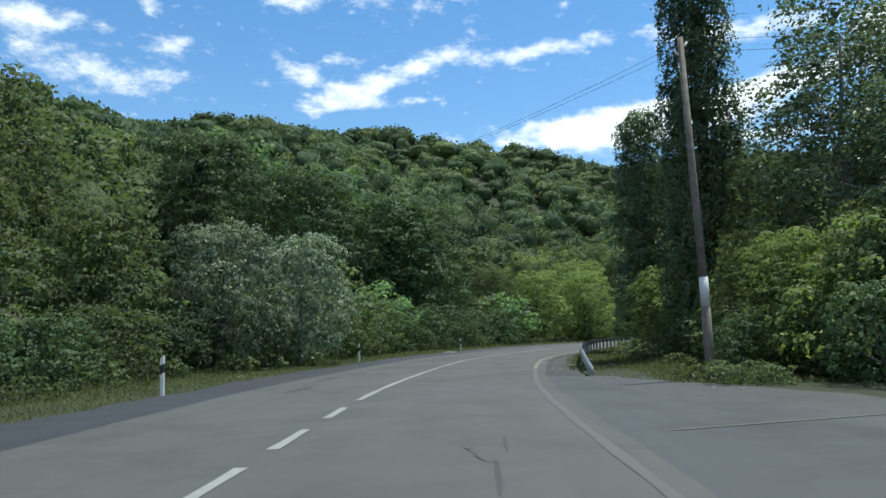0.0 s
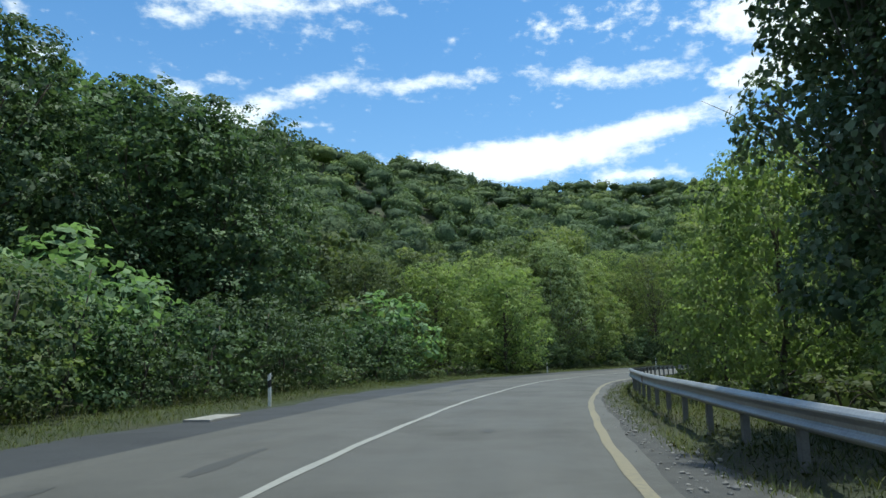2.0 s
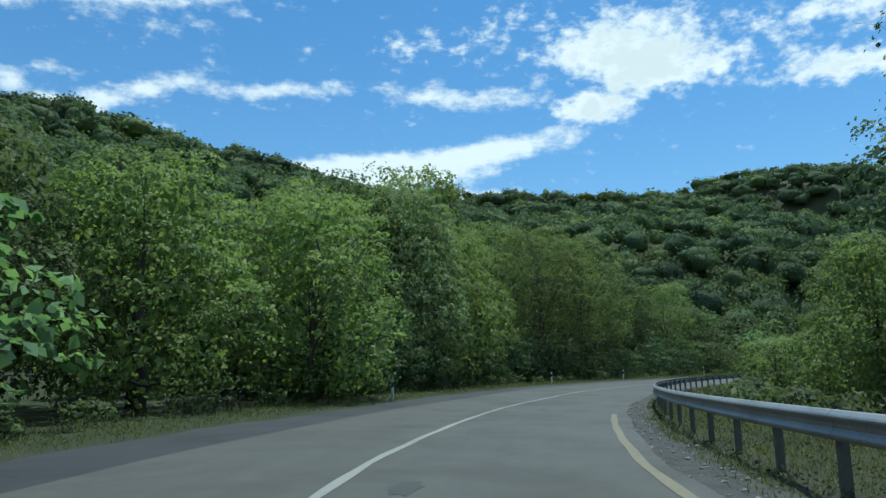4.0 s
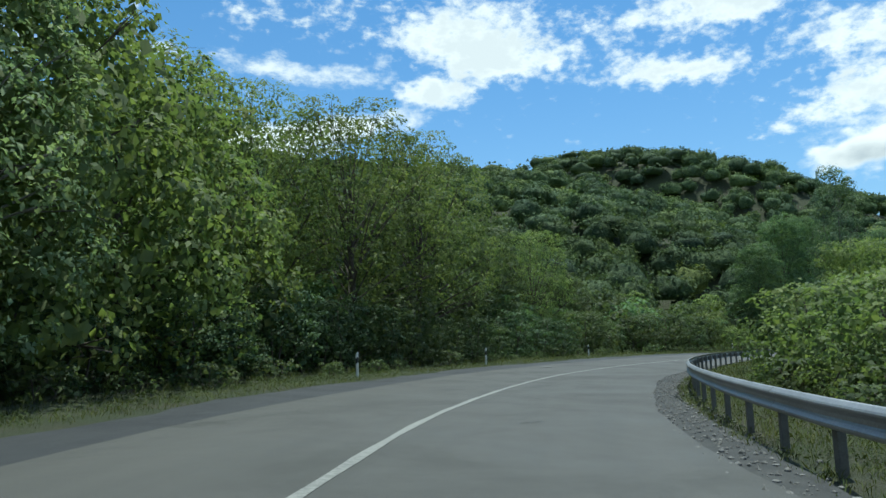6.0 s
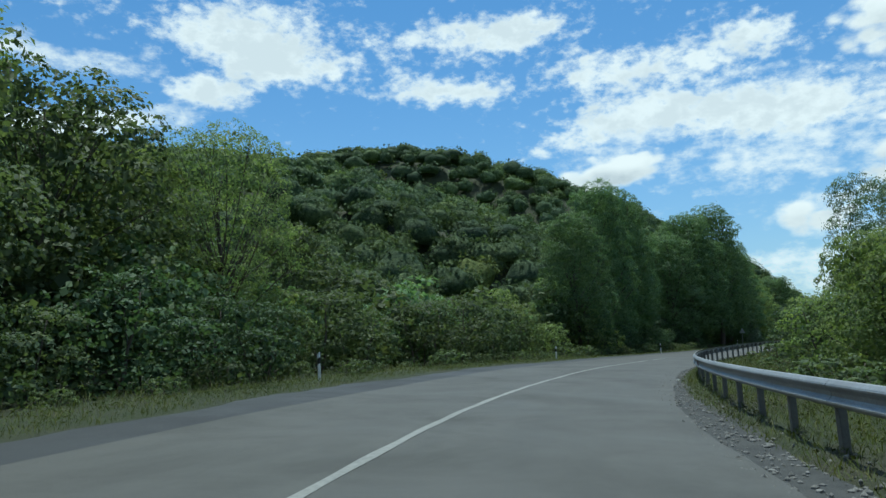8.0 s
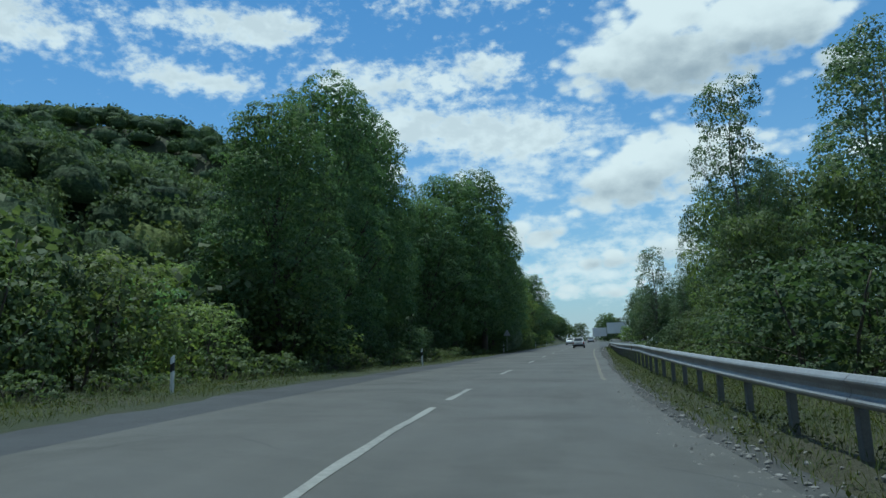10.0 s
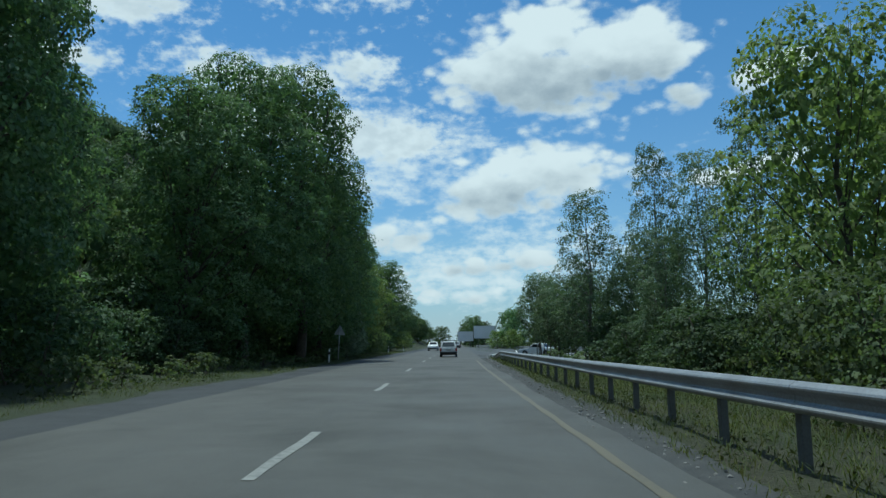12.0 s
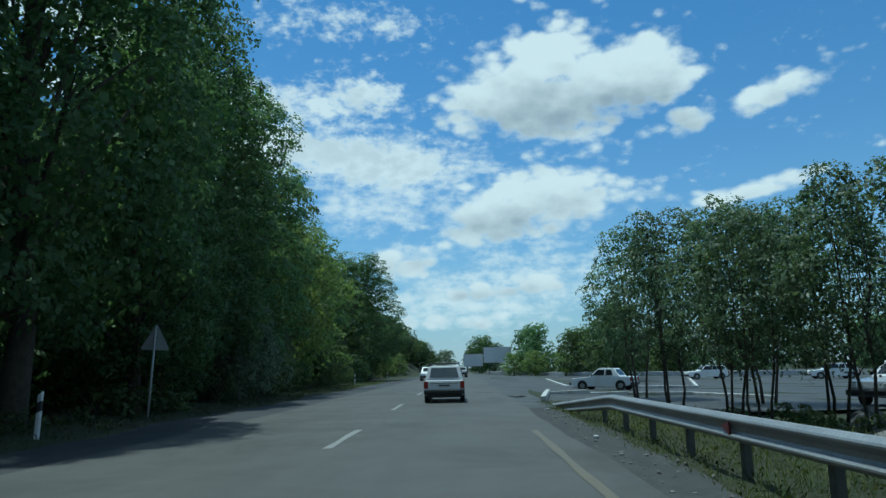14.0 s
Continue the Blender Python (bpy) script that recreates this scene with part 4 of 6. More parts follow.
for i, seed in enumerate((21, 22)):
    r = R0(seed)
    plant_kind(f"open{i}", seed, "broadleaf_tree", "open-crowned tree with visible dark branches", "tree", 15, L_LIGHT, M_BARK, random_lobes(r, 17, 4.0, 15, 5.8, .75, .35), 360, 46, .44, .19, trunk=.24, fork=.2, limbs=46, core=2000)
    plant_kind(f"light{i}", seed + 10, "broadleaf_tree", "bright yellow-green leafy tree", "tree", 11, L_LIGHT, M_BARK, random_lobes(r, 17, 1.0, 11, 4.8, .8, .45), 255, 40, .42, .19, .8, trunk=.2, fork=.15, limbs=18, core=2600)
    plant_kind(f"silver{i}", seed + 20, "willow_tree", "bushy silver-grey willow tree", "tree", 6.5, L_SILVER, M_BARK_PALE, random_lobes(r, 16, .7, 6.5, 3.5, .8, .45), 300, 36, .27, .145, .8, trunk=.14, fork=.12, limbs=16, core=2000)
    plant_kind(f"aspen{i}", seed + 30, "poplar_sapling", "slender young poplar with loose pale-backed leaves", "tree", 12, L_POPLAR, M_BARK_PALE, random_lobes(r, 18, 1.8, 12, 2.5, 1.1, .6), 230, 74, .38, .118, .8, trunk=.11, fork=.18, limbs=34, core=260)
    plant_kind(f"grove{i}", seed + 40, "poplar_sapling", "multi-stemmed young poplar with bare lower stems", "tree", 8, L_POPLAR, M_BARK, random_lobes(r, 15, 2.3, 8, 2.4, .85, .45), 190, 48, .35, .14, .75, trunk=.07, fork=.3, limbs=26, stems=3, core=100)
plant_kind("willow", 41, "willow_tree", "tall feathery grey-green willow tree", "tree", 13, L_WILLOW, M_BARK_PALE, random_lobes(R0(41), 22, 1.0, 13, 4.6, .85, .4), 420, 42, .38, .17, .6, trunk=.22, fork=.12, limbs=20, core=3000)
plant_kind("fullaspen", 43, "poplar_sapling", "dense young poplar beside the guard rail", "tree", 14, L_POPLAR, M_BARK_PALE, random_lobes(R0(43), 22, 1.6, 14, 2.4, 1.0, .5), 520, 54, .34, .14, .8, trunk=.14, fork=.15, limbs=30, core=3500)
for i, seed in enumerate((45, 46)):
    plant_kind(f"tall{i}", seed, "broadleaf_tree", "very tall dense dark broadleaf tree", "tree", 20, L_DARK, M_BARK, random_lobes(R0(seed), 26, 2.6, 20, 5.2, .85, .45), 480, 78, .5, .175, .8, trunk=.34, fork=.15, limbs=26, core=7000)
r = R0(31)
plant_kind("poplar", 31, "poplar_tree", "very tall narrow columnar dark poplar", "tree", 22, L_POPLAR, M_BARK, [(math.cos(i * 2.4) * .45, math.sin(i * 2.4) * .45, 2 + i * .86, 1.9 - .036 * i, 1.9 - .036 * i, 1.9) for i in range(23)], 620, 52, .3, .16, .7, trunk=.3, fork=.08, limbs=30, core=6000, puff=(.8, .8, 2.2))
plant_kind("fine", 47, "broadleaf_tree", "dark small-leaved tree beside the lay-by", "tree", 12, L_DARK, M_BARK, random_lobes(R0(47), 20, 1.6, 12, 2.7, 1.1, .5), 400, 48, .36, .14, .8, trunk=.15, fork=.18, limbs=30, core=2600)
plant_kind("finedim", 48, "shrub", "dense small-leaved green shrub", "shrub", 3.2, L_MID, M_BARK, random_lobes(R0(48), 12, .25, 3.2, 2.1, .8, .4), 130, 30, .25, .12, .8, trunk=.05, fork=.05, limbs=4, stems=2, core=1100)
for i, seed in enumerate((51, 52, 53)):
    r = R0(seed)
    plant_kind(f"shrub{i}", seed, "shrub", "dense green roadside shrub", "shrub", 3.2, L_MID, M_BARK, random_lobes(r, 12, .25, 3.2, 2.1, .8, .4), 75, 36, .27, .12, .8, trunk=.05, fork=.05, limbs=4, stems=2, core=420)
    plant_kind(f"dim{i}", seed + 10, "shrub", "dense roadside shrub, leaf green darkened for shade", "shrub", 3.2, L_SHADED, M_BARK, random_lobes(r, 12, .25, 3.2, 2.1, .8, .4), 75, 36, .27, .12, .8, trunk=.05, fork=.05, limbs=4, stems=2, core=420)
    plant_kind(f"bramble{i}", seed + 20, "bramble_bush", "low sprawling bramble bush in the verge", "bush", 1.2, L_MID, M_BARK, random_lobes(r, 8, .12, 1.2, 1.35, .7, .3), 30, 15, .18, .18, .7, trunk=.025, fork=.05, limbs=4, stems=2, core=40)
plant_kind("yellow", 77, "shrub", "bright yellow-green leafy shrub", "shrub", 3.2, L_LIGHT, M_BARK, random_lobes(R0(77), 12, .25, 3.2, 2.1, .85, .4), 75, 36, .27, .12, .8, trunk=.05, fork=.05, limbs=4, stems=2, core=420)
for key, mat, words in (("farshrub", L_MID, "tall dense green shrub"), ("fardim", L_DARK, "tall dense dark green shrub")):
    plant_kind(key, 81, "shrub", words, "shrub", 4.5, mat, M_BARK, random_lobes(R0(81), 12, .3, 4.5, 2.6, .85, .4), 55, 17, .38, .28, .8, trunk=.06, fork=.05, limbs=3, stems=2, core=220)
plant_kind("fir", 91, "broadleaf_tree", "dark sprucelike tree with layered drooping boughs", "tree", 16, L_SHADED, M_BARK,
           [(math.cos(i * 2.4) * 3.2 * (1 - i / 30), math.sin(i * 2.4) * 3.2 * (1 - i / 30), 1.8 + i * .57, 2.6 * (1 - i / 31), 2.6 * (1 - i / 31), .75) for i in range(25)], 330, 40, .42, .23, .8, trunk=.28, fork=.1, limbs=26, core=2000)
for i, seed in enumerate((61, 62)):
    r = R0(seed)
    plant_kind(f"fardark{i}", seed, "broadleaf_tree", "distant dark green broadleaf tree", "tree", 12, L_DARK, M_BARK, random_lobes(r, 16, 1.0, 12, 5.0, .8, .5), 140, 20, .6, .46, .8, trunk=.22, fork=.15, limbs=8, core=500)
    plant_kind(f"fargreen{i}", seed + 5, "broadleaf_tree", "distant mid green broadleaf tree", "tree", 12, L_MID, M_BARK, random_lobes(r, 16, 1.0, 12, 5.0, .8, .5), 140, 20, .6, .46, .8, trunk=.22, fork=.15, limbs=8, core=500)
    plant_kind(f"farlight{i}", seed + 9, "broadleaf_tree", "distant bright yellow-green leafy tree", "tree", 12, L_LIGHT, M_BARK, random_lobes(r, 16, .6, 12, 5.2, .8, .5), 140, 20, .6, .46, .8, trunk=.22, fork=.15, limbs=8, core=500)


# trees that stand out, by place and height
LEFT_BEND = [("silver0", -6.8, 34.2, 6.2, .78), ("silver1", -9.4, 30.2, 6.3, .8), ("green2", -12.6, 26.0, 6.6, .9), ("green0", -15.0, 19.5, 9.0, .85), ("green1", -17, 10, 9, .9), ("green0", -21, 30, 11, 1.0),
             ("broad0", -5.5, 67.5, 14.4, 1.25), ("broad2", -2.3, 68.9, 14.4, .9), ("broad1", -12.0, 62.0, 14.8, 1.0), ("fir", -18.5, 53.0, 13.5, 1.0), ("broad2", -21.0, 64.0, 15.0, 1.0), ("broad0", -3.5, 77.0, 14.5, .9),
             ("green1", -28, 42, 11.5, 1.0), ("fardim", 7.0, 77.5, 5.2, 1.1), ("fardark1", -13, 79, 17, 1.0), ("fargreen1", -30, 58, 11.5, 1.1), ("fardark0", -24, 78, 16, 1.0)]
LEFT_PALE = [("light0", 19.5, 99, 11.0, 1.0), ("light1", 26, 107, 12.5, 1.0), ("light0", 33.5, 112, 12.5, .9), ("farlight1", 24.5, 122, 14.5, 1.1), ("farlight0", 37, 124, 14, 1.0), ("green2", 11.5, 92, 10.5, 1.0), ("green0", 6, 84, 9, 1.0),
             ("farlight1", 14, 110, 13, 1.1), ("fargreen1", 3, 97, 13, 1.1), ("light1", 18.6, 90.8, 9.0, 1.0), ("light0", 11.8, 86.0, 8.6, 1.0), ("green1", 21.5, 99.5, 7.5, .85)]
LEFT_MID = [("light1", 29.0, 107.5, 15.5, .85), ("willow", 27.2, 103.6, 13.2, .85), ("green0", 22.5, 106, 14.0, .9), ("open0", 47.5, 121.0, 14.6, .95), ("open1", 42.0, 122.5, 15.2, .85), ("open0", 54.5, 124.5, 14.8, .85), ("green2", 65.5, 134, 12.4, 1.0), ("green0", 58, 130, 11.5, 1.0),
            ("open1", 74, 134.5, 11.6, .8), ("light1", 70, 137, 10.5, 1.0), ("green1", 82, 139, 8.5, 1.0), ("light0", 36, 117, 13, .9), ("fargreen0", 50, 131, 13, 1.1), ("fargreen1", 90, 146, 9, 1.1)]
LEFT_FLAT = [("farlight0", 133, 155, 8.0, .9), ("farlight1", 145, 163, 8.5, .9), ("farlight0", 125, 165, 8.0, 1.0), ("farlight1", 158, 161, 8.5, .9), ("fargreen0", 114, 158, 8.5, 1.0), ("fargreen1", 103, 152, 8.5, 1.0), ("fargreen0", 122, 150, 7.0, 1.0),
             ("fargreen1", 110, 168, 9.5, 1.1), ("fargreen0", 97, 162, 9.5, 1.1), ("farlight0", 138, 148, 6.5, .9), ("fargreen0", 84, 152, 10, 1.1)]
# light and silver kinds among the dark ones stand in for sunlit foliage
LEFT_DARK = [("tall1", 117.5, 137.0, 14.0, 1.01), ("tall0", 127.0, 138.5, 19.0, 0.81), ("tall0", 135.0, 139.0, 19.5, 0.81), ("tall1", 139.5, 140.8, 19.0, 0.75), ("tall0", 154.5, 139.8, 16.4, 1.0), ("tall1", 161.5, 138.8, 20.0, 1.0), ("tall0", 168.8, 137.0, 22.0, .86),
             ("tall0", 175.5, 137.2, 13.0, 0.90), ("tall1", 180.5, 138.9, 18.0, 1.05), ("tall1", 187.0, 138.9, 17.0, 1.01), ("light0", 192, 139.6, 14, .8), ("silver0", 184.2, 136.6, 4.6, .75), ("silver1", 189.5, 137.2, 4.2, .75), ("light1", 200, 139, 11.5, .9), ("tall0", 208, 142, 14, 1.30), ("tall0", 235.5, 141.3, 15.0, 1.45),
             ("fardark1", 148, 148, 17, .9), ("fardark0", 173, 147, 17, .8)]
LEFT_FAR = [("fargreen0", 222, 143, 12, 1.0), ("fargreen1", 255, 146, 11, 1.0), ("fardark1", 275, 148, 11, 1.0), ("fargreen0", 295, 147, 10, 1.0), ("fardark0", 318, 150, 11, 1.0), ("fargreen0", 345, 152, 10, 1.1), ("farlight1", 262, 142, 3.5, 1.2), ("farlight0", 284, 143, 4, 1.2),
            ("fargreen1", 372, 153, 9, 1.2), ("fardark1", 400, 152, 9, 1.2), ("fargreen0", 430, 150, 8, 1.3), ("fargreen0", 455, 146, 9, 1.2)]
# low light kinds by the pull-off stand in for leaves with sun through them
RIGHT_BEND = [("poplar", 11.9, 30.6, 21.5, .94), ("poplar", 15.2, 42.5, 16.8, .5), ("green2", 17.0, 38.0, 11.5, .8), ("aspen0", 19.5, 46.0, 15.0, 1.0), ("fullaspen", 12.4, 41.5, 14.5, .86), ("light1", 12.2, 38.6, 4.8, 1.05), ("light1", 12.6, 29.6, 6.0, .75), ("aspen0", 15.5, 25.5, 14.5, 1.25), ("aspen1", 18.5, 29.0, 15.0, 1.3), ("aspen1", 15.6, 19.0, 13.5, 1.2), ("light0", 10.9, 21.6, 4.3, .95), ("light1", 11.6, 25.2, 4.9, .85), ("green1", 11.6, 18.2, 3.9, 1.0), ("light0", 13.6, 21.2, 5.2, .9), ("fine", 21.5, 24.0, 12.0, 1.2), ("light1", 20, 41, 9.5, .9),
              ("aspen1", 26.0, 63.5, 13.2, .85), ("aspen0", 28.0, 68.0, 13.0, 1.0), ("green1", 31.0, 62.0, 12.0, .9), ("green0", 24, 53, 10, .9), ("light1", 18.3, 57.0, 7.2, .75), ("light0", 16.2, 50.3, 7.6, .8), ("green2", 38, 72, 10, 1.0), ("light0", 35, 77, 6, .9)]
RIGHT_MID = [("aspen1", 70.5, 104.6, 11.8, .66), ("light0", 66.5, 101.5, 6.6, .8), ("light1", 58.0, 98.5, 5.6, .8), ("green0", 76, 98, 8, .9), ("green2", 88, 104, 8, .9), ("aspen0", 104, 108.5, 11.0, 1.0), ("green1", 97, 106, 8.5, .9),
             ("aspen1", 112.5, 110, 12.5, 1.0), ("aspen0", 118.5, 108.5, 14.0, 1.0), ("aspen1", 125.0, 113.3, 15.6, .75), ("green0", 121.0, 113.5, 7.2, .8), ("green2", 110, 112, 7, .8), ("green1", 129.5, 110.5, 10.5, .8), ("light1", 79, 108.5, 4.8, .9)]
RIGHT_END = [("light0", 139.0, 111.5, 11.8, .75), ("aspen0", 134, 109.5, 12.5, 1.0), ("light1", 145, 107.5, 11.5, .8), ("aspen1", 156.2, 113.3, 12.6, .62), ("aspen0", 156.8, 117.1, 10.0, .95), ("grove0", 163.0, 113.2, 7.0, .9), ("aspen1", 150.5, 110, 13.0, .8),
             ("aspen0", 160.5, 109.5, 13.2, .9), ("aspen1", 148.0, 115.0, 6.5, 1.0), ("grove0", 175.4, 118.6, 6.6, .85), ("grove1", 172.0, 117.8, 6.2, .85), ("grove0", 169.2, 118.0, 5.4, .85), ("grove1", 171.2, 115.4, 6.4, .9),
             ("grove0", 166.6, 116.6, 5.7, .9), ("grove1", 180, 114, 7.6, 1.0), ("grove0", 164, 112.0, 8.5, 1.0)]
RIGHT_FAR = [("grove1", 186.0, 117.6, 8.2, .9), ("fargreen1", 224, 112.5, 8.0, .9), ("fargreen0", 238, 110, 8.5, 1.0), ("fardark0", 289, 117.0, 9.6, .9), ("fardark1", 297, 117.8, 9.4, .85), ("farlight0", 288, 121.0, 4.4, 1.3), ("farlight1", 279, 117.5, 4.4, 1.3), ("fargreen0", 268, 111, 7.5, 1.0),
             ("farlight1", 298, 112.5, 4.6, 1.3), ("farlight0", 304, 109.5, 4.4, 1.3), ("fargreen0", 300, 105.0, 5.2, 1.2), ("farlight1", 296, 101.0, 4.8, 1.3), ("fargreen1", 291, 97.0, 6.2, 1.1), ("farlight0", 285, 94.0, 5.0, 1.2), ("fargreen1", 272, 104, 8, 1.1), ("fargreen0", 285, 90, 9, 1.2), ("fardark0", 300, 70, 10, 1.3), ("fardark1", 306, 45, 11, 1.4), ("fargreen0", 290, 20, 10, 1.4), ("fardark0", 330, 128, 9, 1.1), ("fargreen1", 350, 125, 8, 1.2), ("fardark0", 380, 128, 9, 1.2), ("fargreen0", 410, 132, 9, 1.3)]
for row, group in ((LEFT_BEND, "trees above the bend"), (LEFT_PALE, "pale trees behind the bend"), (LEFT_MID, "roadside trees"), (LEFT_FLAT, "light bushes below the hill"), (LEFT_DARK, "tall dark trees by the road"), (LEFT_FAR, "distant roadside trees"),
                   (RIGHT_BEND, "trees inside the bend"), (RIGHT_MID, "trees behind the guard rail"), (RIGHT_END, "young poplars by the parking area"), (RIGHT_FAR, "distant trees round the parking area")):
    for key, x, y, h, b in row:
        plant(key, x, y, h, b, group=group, sink=.05, **({"lean": .16, "lean_dir": heading(120) + 1.2} if key == "aspen1" and x == 71.0 else {}))


def hedge(keys, s0, s1, n0, n1, step, h0, h1, group, gaps=()):
    s = s0
    while s < s1:
        s += step * RNG.uniform(.7, 1.3)
        n, h = RNG.uniform(n0, n1), RNG.uniform(h0, h1)
        key = RNG.choice(keys)
        if not any(a < s < b for a, b in gaps):
            plant_sn(key, s, n, h, RNG.uniform(.9, 1.2), group=group, sink=.05)


SHRUBS, DIMS, LOW = ["shrub0", "shrub1", "shrub2", "dim0", "yellow"], ["dim0", "dim1", "dim2", "shrub0"], ["bramble0", "bramble1", "bramble2"]
hedge(["dim0", "shrub1", "shrub2"], -4, 36, -12.6, -11.4, 2.9, 1.6, 2.6, "shrubs in the verge")
hedge(["shrub0", "shrub1", "shrub2", "yellow"], 36, 46, -12.6, -11.4, 2.6, 2.6, 3.9, "shrubs in the verge")
hedge(["dim0", "dim1", "dim2"], 46, 98, -12.8, -11.4, 2.6, 2.6, 3.9, "shrubs in the verge", ((66.6, 69.6), (75, 92)))
hedge(["shrub0", "dim0", "dim2", "shrub1"], 98, 150, -14.4, -12.6, 2.8, 2.4, 3.9, "shrubs in the verge")
hedge(["shrub0", "yellow", "shrub2", "shrub1"], 150, 196, -17, -13.2, 2.6, 2.6, 4.6, "shrubs in the verge")
hedge(["dim1", "dim0"], 196, 238, -15, -13, 3.6, 1.6, 3.4, "shrubs in the verge")
hedge(["shrub0", "shrub2", "dim1"], 250, 312, -13.6, -11.6, 2.8, 1.8, 3.6, "shrubs below the dark trees")
hedge(["fardim", "farshrub"], 20, 100, -16.5, -13.5, 4.2, 3.6, 5.6, "tall shrubs behind the verge", ((66, 71), (76, 92)))
hedge(["fardim", "farshrub", "farshrub"], 100, 195, -20, -16, 4.0, 4.0, 6.0, "tall shrubs behind the verge")
hedge(["farshrub"], 110, 200, -29, -21, 5.5, 4.0, 6.5, "tall shrubs behind the verge")
hedge(LOW, 6, 250, -11.4, -10.2, 3.2, .4, 1.0, "brambles in the verge", ((66.6, 69.6),))
# yellow-green row behind a low dark one: sun and shade put into leaf colour
hedge(["yellow", "shrub1", "yellow"], 14, 32, 10.6, 13.6, 1.2, 2.8, 4.6, "shrubs inside the bend")
hedge(["finedim", "dim1", "dim0"], 15, 34, 7.8, 9.6, 1.7, 1.4, 2.3, "shrubs inside the bend")
hedge(LOW, 16.5, 33, 5.0, 10.5, .42, .25, .6, "brambles beside the pull-off")
hedge(["yellow", "shrub1", "shrub2", "dim2"], 30, 78, 9.2, 12.5, 2.6, 1.8, 3.6, "shrubs inside the bend")
hedge(["yellow", "shrub2", "dim0"], 78, 110, 10.5, 13.5, 2.4, 2.2, 4.0, "shrubs inside the bend")
hedge(["yellow", "yellow", "shrub2", "shrub0"], 110, 136, 7.0, 9.6, 2.4, 2.4, 4.2, "shrubs inside the bend")
hedge(LOW, 80, 136, 5.0, 10.0, .8, .3, .75, "brambles behind the guard rail")
hedge(["shrub0", "shrub2", "yellow", "dim1"], 136, 172, 8.6, 11.5, 2.4, 2.0, 3.8, "shrubs inside the bend")
hedge(["shrub1", "shrub2", "dim0"], 172, 206, 7.0, 10, 2.4, 1.8, 3.6, "shrubs behind the guard rail")
hedge(LOW, 233, 247, 8.0, 10.4, 1.1, .3, .6, "brambles behind the guard rail")
hedge(["dim1", "dim2", "dim0"], 225.5, 235, 12.5, 16.5, 1.5, 2.0, 3.0, "shrubs behind the guard rail")
hedge(["dim0", "shrub1", "dim2"], 212, 232, 8.2, 12.5, 1.0, 1.8, 3.2, "shrubs behind the guard rail")
hedge(["shrub1", "dim2", "dim0"], 206, 225, 7.5, 12, 3.0, 1.4, 2.6, "shrubs behind the guard rail")
for i in range(2, 17):
    px, py = at(388 + 14 * (i % 2), 9 + 8.5 * i)
    plant(("fargreen0", "fargreen1", "fardark0", "farlight1")[i % 4 if i % 3 else 0], float(px), float(py), RNG.uniform(7.5, 11), 1.25, group="trees beyond the parking area", sink=.05)
hedge(["farshrub", "farshrub", "fardim"], 372, 396, 30, 110, 1.9, 3.5, 5.5, "bushes beyond the parking area")
hedge(["fardim", "dim1", "dim0"], 222, 266, -19.5, -15.0, 1.5, 2.6, 4.6, "shrubs below the dark trees")
hedge(["fardim"], 206, 262, -25, -20, 3.2, 4.0, 6.0, "shrubs below the dark trees")
hedge(LOW, 26, 226, 5.6, 7.2, 5.0, .5, 1.1, "brambles behind the guard rail")
hedge(["fardim", "farshrub"], 30, 180, 14, 22, 6.5, 3.5, 6, "tall shrubs inside the bend")



